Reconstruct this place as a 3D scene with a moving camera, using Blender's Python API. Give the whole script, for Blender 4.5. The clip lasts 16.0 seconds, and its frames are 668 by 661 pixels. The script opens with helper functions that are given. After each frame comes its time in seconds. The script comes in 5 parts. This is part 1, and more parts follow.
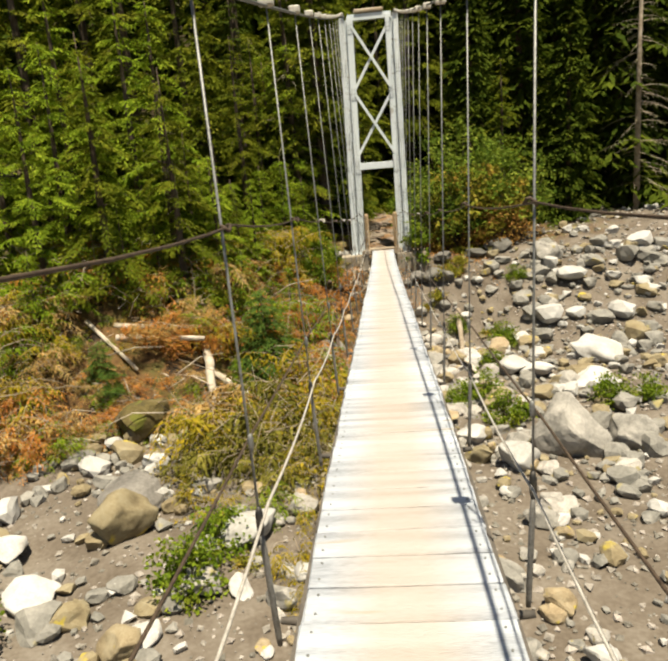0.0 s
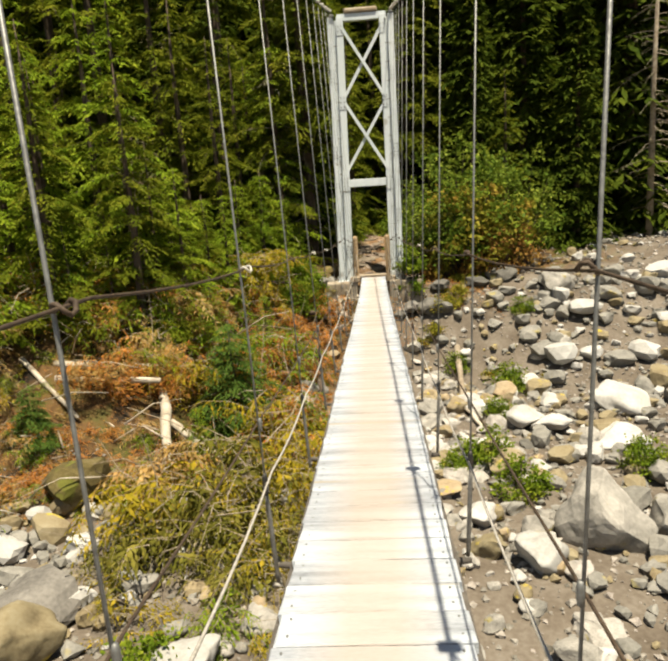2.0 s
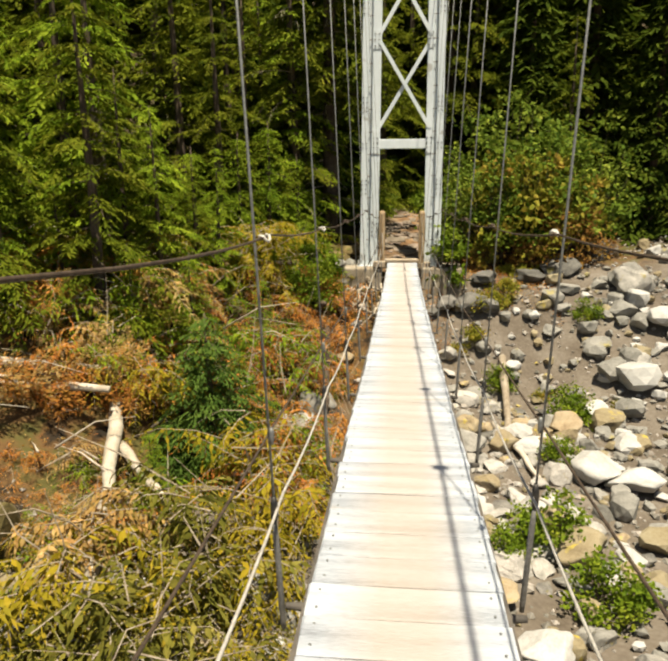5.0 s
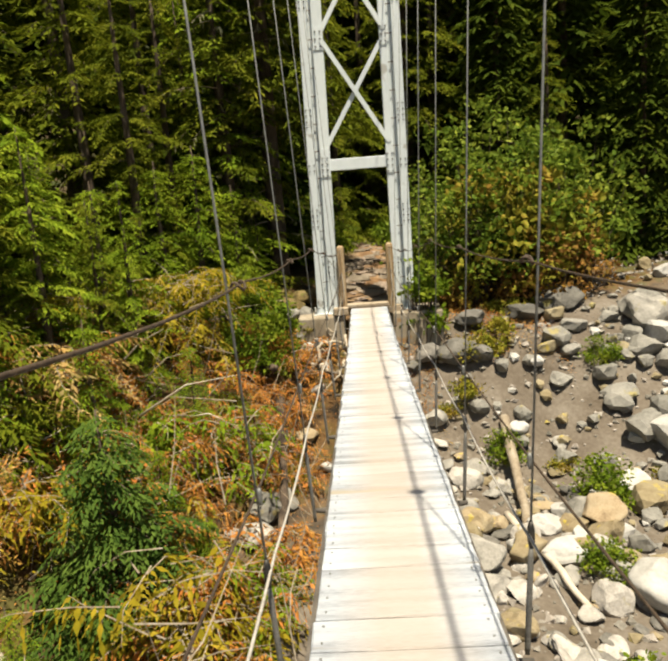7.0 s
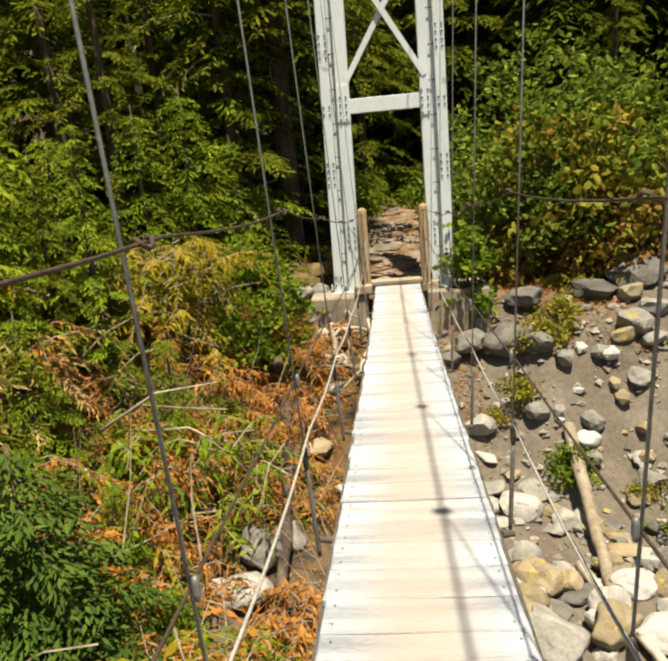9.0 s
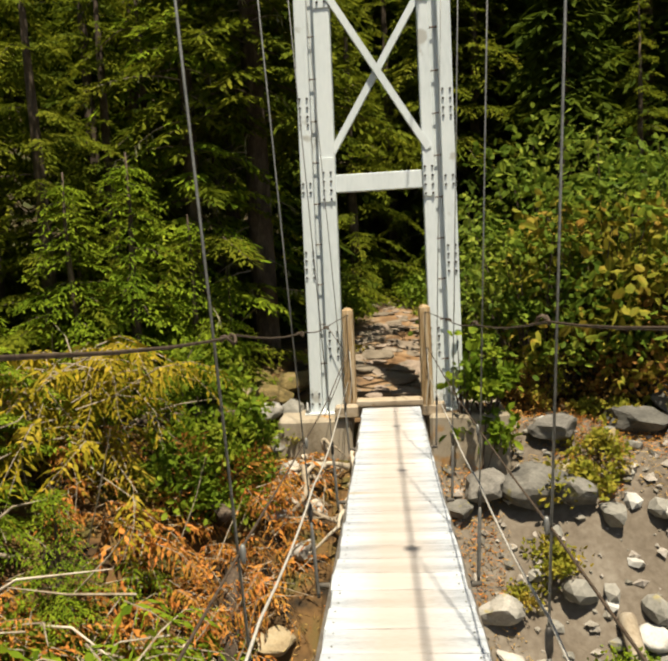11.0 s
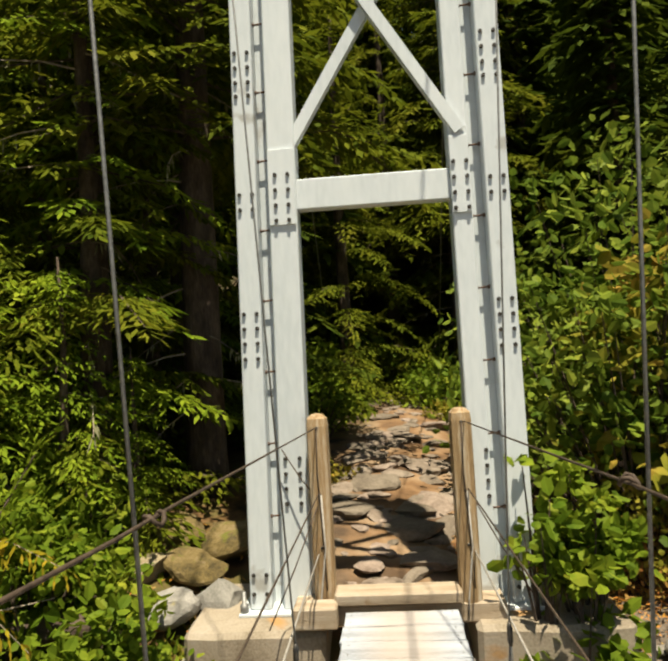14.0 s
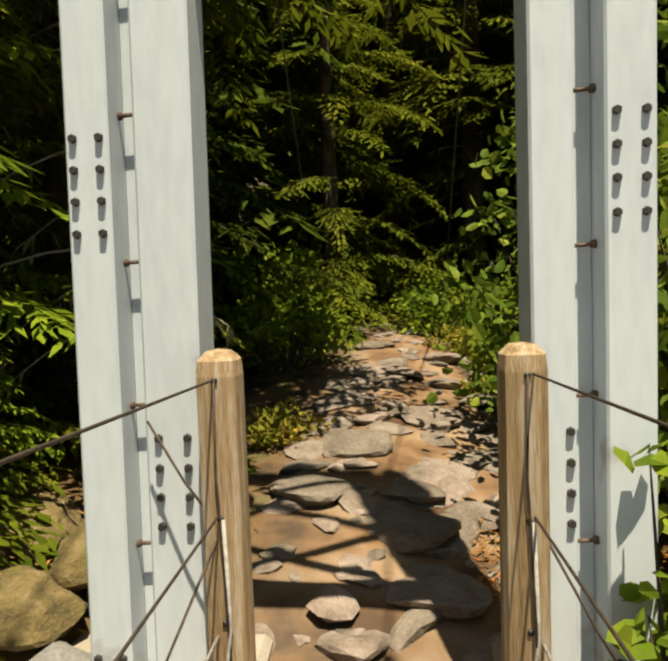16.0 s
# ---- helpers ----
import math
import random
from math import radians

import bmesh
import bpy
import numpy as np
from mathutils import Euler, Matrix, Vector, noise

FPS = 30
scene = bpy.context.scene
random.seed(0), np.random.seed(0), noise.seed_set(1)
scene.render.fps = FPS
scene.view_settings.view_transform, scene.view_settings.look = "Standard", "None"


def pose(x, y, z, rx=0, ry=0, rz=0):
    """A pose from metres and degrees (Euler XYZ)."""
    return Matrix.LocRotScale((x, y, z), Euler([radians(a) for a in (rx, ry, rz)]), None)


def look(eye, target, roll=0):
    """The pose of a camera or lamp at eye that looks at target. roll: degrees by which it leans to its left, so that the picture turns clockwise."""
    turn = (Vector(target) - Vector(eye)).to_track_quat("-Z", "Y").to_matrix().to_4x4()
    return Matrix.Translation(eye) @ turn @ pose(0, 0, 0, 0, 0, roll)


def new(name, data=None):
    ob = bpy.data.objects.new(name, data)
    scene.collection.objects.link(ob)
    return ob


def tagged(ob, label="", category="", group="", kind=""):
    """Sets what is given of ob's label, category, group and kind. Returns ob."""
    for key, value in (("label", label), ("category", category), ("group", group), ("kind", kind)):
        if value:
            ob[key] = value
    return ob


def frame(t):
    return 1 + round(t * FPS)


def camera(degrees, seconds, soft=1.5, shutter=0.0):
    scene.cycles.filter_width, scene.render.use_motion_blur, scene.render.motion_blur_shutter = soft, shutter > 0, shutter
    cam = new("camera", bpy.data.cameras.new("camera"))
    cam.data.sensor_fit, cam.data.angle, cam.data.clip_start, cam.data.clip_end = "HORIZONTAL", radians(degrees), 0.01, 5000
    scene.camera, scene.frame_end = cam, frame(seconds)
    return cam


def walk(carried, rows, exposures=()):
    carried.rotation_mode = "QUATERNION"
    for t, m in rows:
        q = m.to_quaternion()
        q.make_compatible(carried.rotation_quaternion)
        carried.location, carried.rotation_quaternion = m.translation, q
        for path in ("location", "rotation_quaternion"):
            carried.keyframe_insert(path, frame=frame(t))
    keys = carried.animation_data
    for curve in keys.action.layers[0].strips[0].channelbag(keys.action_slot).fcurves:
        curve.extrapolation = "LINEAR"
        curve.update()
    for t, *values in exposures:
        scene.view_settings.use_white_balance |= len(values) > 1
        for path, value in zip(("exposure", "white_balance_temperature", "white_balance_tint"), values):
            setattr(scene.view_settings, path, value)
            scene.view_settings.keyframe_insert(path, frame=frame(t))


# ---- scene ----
cam = camera(54.2, 16.0, soft=2.75)
PATH = [
    (0, (0.034, -0.545, 1.482), (-0.131, 1.394, 1.02), -4.7),
    (0.5, (0.076, -0.179, 1.481), (-0.084, 1.762, 1.023), -2.0),
    (1, (0.07, 0.437, 1.481), (-0.068, 2.387, 1.06), -6.1),
    (1.5, (0.065, 1.139, 1.461), (-0.06, 3.094, 1.058), -6.0),
    (2, (0.101, 1.773, 1.432), (-0.035, 3.726, 1.021), -3.6),
    (2.5, (0.058, 2.303, 1.398), (-0.168, 4.248, 0.994), -1.5),
    (3, (0.084, 2.683, 1.359), (-0.168, 4.621, 0.933), -1.3),
    (3.2, (0.1, 2.886, 1.343), (-0.14, 4.826, 0.922), -0.6),
    (5.3, (-0.021, 5.604, 1.135), (-0.211, 7.535, 0.649), -0.9),
    (5.5, (-0.036, 5.886, 1.117), (-0.248, 7.835, 0.721), -5.2),
    (6, (-0.056, 6.629, 1.078), (-0.123, 8.587, 0.678), -5.7),
    (6.5, (-0.041, 7.382, 1.045), (-0.117, 9.346, 0.679), -3.4),
    (7, (-0.035, 8.072, 1.002), (-0.135, 10.033, 0.619), -4.3),
    (7.5, (-0.023, 8.67, 0.959), (-0.199, 10.624, 0.571), -0.7),
    (8, (0.017, 9.22, 0.909), (-0.163, 11.166, 0.485), -4.7),
    (8.5, (0.016, 9.76, 0.866), (-0.149, 11.696, 0.391), 0.7),
    (9, (0.02, 10.28, 0.824), (-0.18, 12.211, 0.345), -5.0),
    (9.5, (0.053, 10.83, 0.797), (-0.141, 12.806, 0.56), -3.1),
    (10, (0.045, 11.403, 0.772), (-0.137, 13.387, 0.596), -3.6),
    (10.2, (0.029, 11.616, 0.762), (-0.133, 13.602, 0.585), -2.7),
    (12.3, (0.048, 13.877, 0.684), (-0.118, 15.856, 0.448), -3.6),
    (12.5, (0.072, 14.13, 0.676), (-0.065, 16.114, 0.463), -2.3),
    (13, (0.03, 14.824, 0.631), (-0.092, 16.816, 0.631), -3.1),
    (13.5, (-0.03, 15.358, 0.592), (-0.15, 17.352, 0.669), -3.5),
    (14, (0.02, 15.863, 0.555), (-0.128, 17.854, 0.65), -3.2),
    (14.5, (0.085, 16.387, 0.542), (-0.091, 18.377, 0.628), -1.9),
    (15, (0.065, 16.981, 0.524), (-0.073, 18.976, 0.484), -1.8),
    (15.5, (0.116, 17.51, 0.4), (-0.041, 19.502, 0.311), -2.3),
    (16, (0.07, 18.054, 0.417), (-0.082, 20.043, 0.276), -2.0),
]
walk(cam, [(t, look(eye, target, roll)) for t, eye, target, roll in PATH], [(0.0, 1.05, 7600, 5), (16.0, 1.05, 7600, 5)])

# ---- world, sun, exposure ----

SUN_DIR = Vector((0.105, -0.28, 1.0)).normalized()
world = bpy.data.worlds.new("world")
scene.world = world
world.use_nodes = True
wt = world.node_tree
sky = wt.nodes.new("ShaderNodeTexSky")
sky.sky_type, sky.sun_disc = "NISHITA", False
sky.sun_elevation = math.asin(SUN_DIR.z)
sky.sun_rotation = math.atan2(SUN_DIR.x, SUN_DIR.y)
wt.links.new(sky.outputs["Color"], wt.nodes["Background"].inputs["Color"])
wt.nodes["Background"].inputs["Strength"].default_value = 0.05
sun_data = bpy.data.lights.new("sun", "SUN")
sun_data.energy, sun_data.angle, sun_data.color = 4.8, radians(0.5), (1.0, 0.95, 0.87)
sun = new("sun", sun_data)
sun.matrix_world = look((0, 0, 40), Vector((0, 0, 40)) - SUN_DIR)


# ---- materials ----
def material(name, colours, scale=4.0, rough=0.8, metal=0.0, bump=0.3, fine=40.0, vary=0.0, translucent=0.0, stretch=(1, 1, 1), island=0.0, detail=6.0, spots=None, dim=1.0):
    """Two scales of noise between the colours; vary: brightness by object, island: by mesh island."""
    m = bpy.data.materials.new(name)
    m.use_nodes = True
    nt = m.node_tree
    n, ln = nt.nodes, nt.links
    bs = n["Principled BSDF"]
    tc = n.new("ShaderNodeTexCoord")
    mp = n.new("ShaderNodeMapping")
    mp.inputs["Scale"].default_value = stretch
    ln.new(tc.outputs["Object"], mp.inputs["Vector"])
    if vary:
        shift = n.new("ShaderNodeMath")
        shift.operation = "MULTIPLY"
        shift.inputs[1].default_value = 60.0
        ln.new(n.new("ShaderNodeObjectInfo").outputs["Random"], shift.inputs[0])
        ln.new(shift.outputs[0], mp.inputs["Location"])
    big = n.new("ShaderNodeTexNoise")
    big.inputs["Scale"].default_value, big.inputs["Detail"].default_value = scale, detail
    small = n.new("ShaderNodeTexNoise")
    small.inputs["Scale"].default_value, small.inputs["Detail"].default_value = fine, 4.0
    for t in (big, small):
        ln.new(mp.outputs["Vector"], t.inputs["Vector"])
    add = n.new("ShaderNodeMath")
    add.operation = "MULTIPLY_ADD"
    add.inputs[1].default_value = 0.35
    ln.new(small.outputs["Fac"], add.inputs[0])
    sub = n.new("ShaderNodeMath")
    sub.operation = "MULTIPLY"
    sub.inputs[1].default_value = 0.65
    ln.new(big.outputs["Fac"], sub.inputs[0])
    ln.new(sub.outputs[0], add.inputs[2])
    ramp = n.new("ShaderNodeValToRGB")
    k = len(colours)
    while len(ramp.color_ramp.elements) < k:
        ramp.color_ramp.elements.new(0.5)
    for i, c in enumerate(colours):
        ramp.color_ramp.elements[i].position = 0.32 + 0.36 * i / max(1, k - 1)
        ramp.color_ramp.elements[i].color = (c[0] * dim, c[1] * dim, c[2] * dim, 1)
    ln.new(add.outputs[0], ramp.inputs["Fac"])
    colour = ramp.outputs["Color"]
    if vary or island:
        hsv = n.new("ShaderNodeHueSaturation")
        mr = n.new("ShaderNodeMapRange")
        if island:
            src = n.new("ShaderNodeNewGeometry").outputs["Random Per Island"]
        else:
            src = n.new("ShaderNodeObjectInfo").outputs["Random"]
        ln.new(src, mr.inputs["Value"])
        v = vary or island
        mr.inputs["To Min"].default_value, mr.inputs["To Max"].default_value = 1 - v, 1 + v
        ln.new(mr.outputs["Result"], hsv.inputs["Value"])
        mh = n.new("ShaderNodeMapRange")
        ln.new(src, mh.inputs["Value"])
        mh.inputs["To Min"].default_value, mh.inputs["To Max"].default_value = 0.5 + 0.04 * v, 0.5 - 0.04 * v
        ln.new(mh.outputs["Result"], hsv.inputs["Hue"])
        ln.new(colour, hsv.inputs["Color"])
        colour = hsv.outputs["Color"]
    if spots:
        amount, tint, size = spots
        sn = n.new("ShaderNodeTexNoise")
        sn.inputs["Scale"].default_value, sn.inputs["Detail"].default_value = size, 8.0
        ln.new(mp.outputs["Vector"] if vary else tc.outputs["Object"], sn.inputs["Vector"])
        sr = n.new("ShaderNodeMapRange")
        sr.inputs["From Min"].default_value, sr.inputs["From Max"].default_value = 1 - amount, 1.06 - amount
        ln.new(sn.outputs["Fac"], sr.inputs["Value"])
        mx = n.new("ShaderNodeMix")
        mx.data_type = "RGBA"
        ln.new(sr.outputs["Result"], mx.inputs["Factor"])
        ln.new(colour, mx.inputs["A"])
        mx.inputs["B"].default_value = (*tint, 1)
        colour = mx.outputs["Result"]
    ln.new(colour, bs.inputs["Base Color"])
    bs.inputs["Roughness"].default_value, bs.inputs["Metallic"].default_value = rough, metal
    bs.inputs["Specular IOR Level"].default_value = 0.04 if translucent else 0.3
    if bump:
        bp = n.new("ShaderNodeBump")
        bp.inputs["Strength"].default_value, bp.inputs["Distance"].default_value = bump, 0.03
        ln.new(add.outputs[0], bp.inputs["Height"])
        ln.new(bp.outputs["Normal"], bs.inputs["Normal"])
    if translucent:
        tr = n.new("ShaderNodeBsdfTranslucent")
        ln.new(colour, tr.inputs["Color"])
        mix = n.new("ShaderNodeMixShader")
        mix.inputs["Fac"].default_value = translucent
        ln.new(bs.outputs["BSDF"], mix.inputs[1])
        ln.new(tr.outputs["BSDF"], mix.inputs[2])
        ln.new(mix.outputs["Shader"], n["Material Output"].inputs["Surface"])
    return m


STEEL = material("painted_steel", [(0.50, 0.55, 0.575), (0.60, 0.645, 0.665), (0.66, 0.70, 0.715)], 1.6, 0.45, 0.0, 0.05, 30, stretch=(1, 1, 0.25), spots=(0.36, (0.36, 0.36, 0.34), 3.0), dim=0.92)
BOLT = material("dark_bolt", [(0.03, 0.03, 0.03), (0.08, 0.07, 0.06)], 20, 0.5, 0.6, 0.1)
RUST = material("rusty_bolt", [(0.07, 0.045, 0.035), (0.16, 0.10, 0.07)], 30, 0.8, 0.2, 0.2)
DECK = material("weathered_plank", [(0.20, 0.21, 0.23), (0.42, 0.445, 0.485), (0.56, 0.59, 0.64)], 2.2, 0.85, 0, 0.5, 60, vary=0.13, stretch=(0.5, 5, 5), spots=(0.35, (0.30, 0.265, 0.215), 2.0), dim=0.82)
POST = material("treated_timber", [(0.16, 0.085, 0.035), (0.40, 0.27, 0.14), (0.62, 0.55, 0.44)], 4, 0.75, 0, 0.5, 40, vary=0.1, stretch=(7, 7, 0.35), spots=(0.34, (0.14, 0.08, 0.04), 1.2), dim=0.8)
SILL = material("pale_timber", [(0.34, 0.24, 0.15), (0.56, 0.44, 0.31), (0.68, 0.59, 0.47)], 3, 0.8, 0, 0.5, 50, stretch=(0.6, 5, 5), spots=(0.37, (0.24, 0.16, 0.09), 3.5), dim=0.60)
STRINGER = material("dark_stringer", [(0.05, 0.045, 0.04), (0.14, 0.12, 0.10)], 6, 0.7, 0.2, 0.2)
WIRE = material("galvanised_wire", [(0.12, 0.12, 0.115), (0.23, 0.23, 0.22)], 40, 0.5, 0.5, 0.1, 120)
DARKWIRE = material("brown_cable", [(0.03, 0.020, 0.014), (0.09, 0.062, 0.042)], 40, 0.7, 0.2, 0.1, 120)
ROPE = material("pale_rope", [(0.24, 0.22, 0.19), (0.42, 0.39, 0.35)], 40, 0.85, 0, 0.3, 150)
PALECLAMP = material("pale_clamp", [(0.36, 0.33, 0.28), (0.54, 0.51, 0.45)], 30, 0.6, 0.3, 0.1)
CONCRETE = material("concrete", [(0.24, 0.19, 0.13), (0.42, 0.35, 0.26), (0.52, 0.45, 0.36)], 3, 0.9, 0, 0.25, 60, spots=(0.40, (0.30, 0.17, 0.07), 2.2), dim=0.62)
ROCK = material("river_rock", [(0.17, 0.16, 0.14), (0.30, 0.28, 0.25), (0.42, 0.39, 0.35)], 2.4, 0.9, 0, 0.5, 24, vary=0.32, spots=(0.36, (0.26, 0.22, 0.10), 2.6), dim=0.88)
PALEROCK = material("pale_rock", [(0.36, 0.34, 0.31), (0.50, 0.48, 0.45), (0.60, 0.58, 0.55)], 2.0, 0.9, 0, 0.3, 20, vary=0.15, dim=0.76)
TANROCK = material("tan_rock", [(0.26, 0.19, 0.11), (0.42, 0.33, 0.20), (0.50, 0.42, 0.28)], 2.4, 0.9, 0, 0.4, 24, vary=0.25, spots=(0.38, (0.36, 0.28, 0.05), 3.0), dim=0.58)
MOSSROCK = material("mossy_rock", [(0.055, 0.045, 0.022), (0.135, 0.100, 0.034), (0.22, 0.17, 0.09)], 4.0, 0.95, 0, 0.9, 30, vary=0.2, spots=(0.42, (0.10, 0.10, 0.018), 3.4), dim=0.8)
DARKROCK = material("dark_slab", [(0.07, 0.065, 0.058), (0.14, 0.13, 0.115), (0.22, 0.205, 0.18)], 2.4, 0.9, 0, 0.6, 24, vary=0.25, spots=(0.38, (0.16, 0.14, 0.05), 2.6), dim=0.85)
PATHROCK = material("path_stone", [(0.10, 0.075, 0.055), (0.19, 0.15, 0.115), (0.29, 0.235, 0.185)], 2.4, 0.9, 0, 0.5, 24, vary=0.3, dim=0.9)
GRAVEL = material("gravel_stones", [(0.16, 0.14, 0.12), (0.30, 0.27, 0.23), (0.46, 0.42, 0.37)], 6, 0.9, 0, 0.4, 40, island=0.45, dim=0.7)
BARK = material("bark", [(0.025, 0.018, 0.013), (0.065, 0.046, 0.033), (0.14, 0.105, 0.075)], 6, 0.95, 0, 0.8, 40, stretch=(1, 1, 0.3))
DRIFT = material("driftwood", [(0.32, 0.25, 0.18), (0.50, 0.43, 0.34), (0.62, 0.55, 0.46)], 5, 0.9, 0, 0.5, 50, vary=0.15, dim=0.8)
TWIG = material("dead_twig", [(0.20, 0.15, 0.10), (0.36, 0.29, 0.21), (0.46, 0.40, 0.32)], 8, 0.9, 0, 0.3, 40, dim=0.7)
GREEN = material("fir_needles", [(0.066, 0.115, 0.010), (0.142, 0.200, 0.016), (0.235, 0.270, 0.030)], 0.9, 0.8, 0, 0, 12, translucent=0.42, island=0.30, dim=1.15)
# Duller copy of the fir needles: partial shade mixed into their colour.
MIDGREEN = material("dimmed_fir_needles", [(0.055, 0.083, 0.008), (0.118, 0.142, 0.012), (0.190, 0.190, 0.022)], 0.9, 0.8, 0, 0, 12, translucent=0.38, island=0.30, dim=0.85)
# Darker copy of the fir needles; the back rows' shade is in the colour.
DARKGREEN = material("shade_tinted_fir_needles", [(0.028, 0.050, 0.007), (0.065, 0.095, 0.010), (0.120, 0.140, 0.016)], 0.8, 0.8, 0, 0, 12, translucent=0.35, island=0.30, dim=0.8)
SAPLING = material("dense_fir_needles", [(0.026, 0.055, 0.010), (0.058, 0.100, 0.017), (0.100, 0.150, 0.030)], 2, 0.7, 0, 0, 12, translucent=0.25, island=0.25)
ORANGE = material("dead_needles", [(0.22, 0.075, 0.018), (0.42, 0.180, 0.040), (0.52, 0.290, 0.080)], 1.3, 0.85, 0, 0, 12, translucent=0.30, island=0.35, dim=1.0)
TAN = material("bleached_needles", [(0.20, 0.11, 0.035), (0.38, 0.24, 0.08), (0.50, 0.37, 0.16)], 1.3, 0.85, 0, 0, 12, translucent=0.25, island=0.30, dim=0.92)
ROD = material("dull_galvanised_rod", [(0.10, 0.095, 0.085), (0.22, 0.21, 0.195)], 30, 0.6, 0.4, 0.2, 120)
OLIVE = material("yellowing_needles", [(0.15, 0.130, 0.010), (0.30, 0.230, 0.020), (0.42, 0.320, 0.050)], 1.3, 0.85, 0, 0, 12, translucent=0.25, island=0.30, dim=0.78)
MOSS = material("mossy_boughs", [(0.060, 0.058, 0.012), (0.135, 0.125, 0.022), (0.230, 0.200, 0.050)], 1.3, 0.9, 0, 0, 12, translucent=0.25, island=0.35)
LEAF = material("broad_leaves", [(0.060, 0.112, 0.010), (0.135, 0.190, 0.018), (0.270, 0.280, 0.035)], 2, 0.5, 0, 0, 12, translucent=0.40, island=0.30)
ALDERLEAF = material("alder_leaves", [(0.040, 0.078, 0.010), (0.098, 0.142, 0.018), (0.200, 0.225, 0.036)], 1.1, 0.5, 0, 0, 12, translucent=0.35, island=0.45, dim=1.12)
YELLOWLEAF = material("yellow_leaves", [(0.10, 0.130, 0.016), (0.225, 0.205, 0.028), (0.34, 0.19, 0.045)], 2, 0.6, 0, 0, 12, translucent=0.35, island=0.30)
RUSTLEAF = material("rusty_leaves", [(0.13, 0.065, 0.018), (0.25, 0.135, 0.035), (0.33, 0.215, 0.06)], 1.6, 0.7, 0, 0, 12, translucent=0.3, island=0.4)
LICHEN = material("hanging_lichen", [(0.16, 0.16, 0.08), (0.30, 0.29, 0.17)], 3, 0.95, 0, 0, 12, translucent=0.2, island=0.2)


def ground_material():
    m = material("riverbed_ground", [(0.12, 0.092, 0.066), (0.20, 0.162, 0.125), (0.29, 0.25, 0.205)], 1.2, 0.95, 0, 0.9, 16, dim=0.60)
    nt = m.node_tree
    n, ln = nt.nodes, nt.links
    bs = n["Principled BSDF"]
    at = n.new("ShaderNodeVertexColor")
    at.layer_name = "cover"
    sep = n.new("ShaderNodeSeparateColor")
    ln.new(at.outputs["Color"], sep.inputs["Color"])
    link = bs.inputs["Base Color"].links[0]
    old = link.from_socket
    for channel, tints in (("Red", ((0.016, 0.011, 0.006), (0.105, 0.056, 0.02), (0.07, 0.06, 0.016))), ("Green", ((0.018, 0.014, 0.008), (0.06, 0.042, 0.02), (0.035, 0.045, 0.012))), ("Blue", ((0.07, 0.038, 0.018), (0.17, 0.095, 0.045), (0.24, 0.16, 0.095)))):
        no = n.new("ShaderNodeTexNoise")
        no.inputs["Scale"].default_value, no.inputs["Detail"].default_value = 2.6, 10
        tc = n.new("ShaderNodeTexCoord")
        ln.new(tc.outputs["Object"], no.inputs["Vector"])
        rp = n.new("ShaderNodeValToRGB")
        rp.color_ramp.elements.new(0.5)
        for i, c in enumerate(tints):
            rp.color_ramp.elements[i].position, rp.color_ramp.elements[i].color = 0.36 + 0.13 * i, (*c, 1)
        ln.new(no.outputs["Fac"], rp.inputs["Fac"])
        mx = n.new("ShaderNodeMix")
        mx.data_type = "RGBA"
        ln.new(sep.outputs[channel], mx.inputs["Factor"])
        ln.new(old, mx.inputs["A"])
        ln.new(rp.outputs["Color"], mx.inputs["B"])
        old = mx.outputs["Result"]
    ln.new(old, bs.inputs["Base Color"])
    return m


GROUND = ground_material()


# ---- building helpers ----
def mesh_of(name, verts, faces, mat, smooth=False):
    me = bpy.data.meshes.new(name)
    me.from_pydata([tuple(v) for v in verts], [], [tuple(f) for f in faces])
    me.materials.append(mat)
    if smooth:
        me.polygons.foreach_set("use_smooth", [True] * len(me.polygons))
    me.update()
    return me


def bm_mesh(name, bm, mat, smooth=False):
    me = bpy.data.meshes.new(name)
    bm.to_mesh(me)
    bm.free()
    me.materials.append(mat)
    if smooth:
        me.polygons.foreach_set("use_smooth", [True] * len(me.polygons))
    return me


def part(name, me, parent, label="", at=(0, 0, 0)):
    ob = new(name, me)
    ob.parent = parent
    ob.location = at
    if label:
        tagged(ob, label)
    return ob


def thing(name, label, category, group="", at=(0, 0, 0), me=None, kind=""):
    ob = new(name, me)
    ob.location = at
    return tagged(ob, label, category, group, kind)


def box_bm(x0, x1, y0, y1, z0, z1, bevel=0.004, bm=None):
    own = bmesh.new()
    bmesh.ops.create_cube(own, size=1)
    for v in own.verts:
        v.co = Vector(((x0 + x1) / 2 + v.co.x * (x1 - x0), (y0 + y1) / 2 + v.co.y * (y1 - y0), (z0 + z1) / 2 + v.co.z * (z1 - z0)))
    if bevel:
        bmesh.ops.bevel(own, geom=own.edges[:], offset=bevel, segments=1, affect="EDGES")
    return own


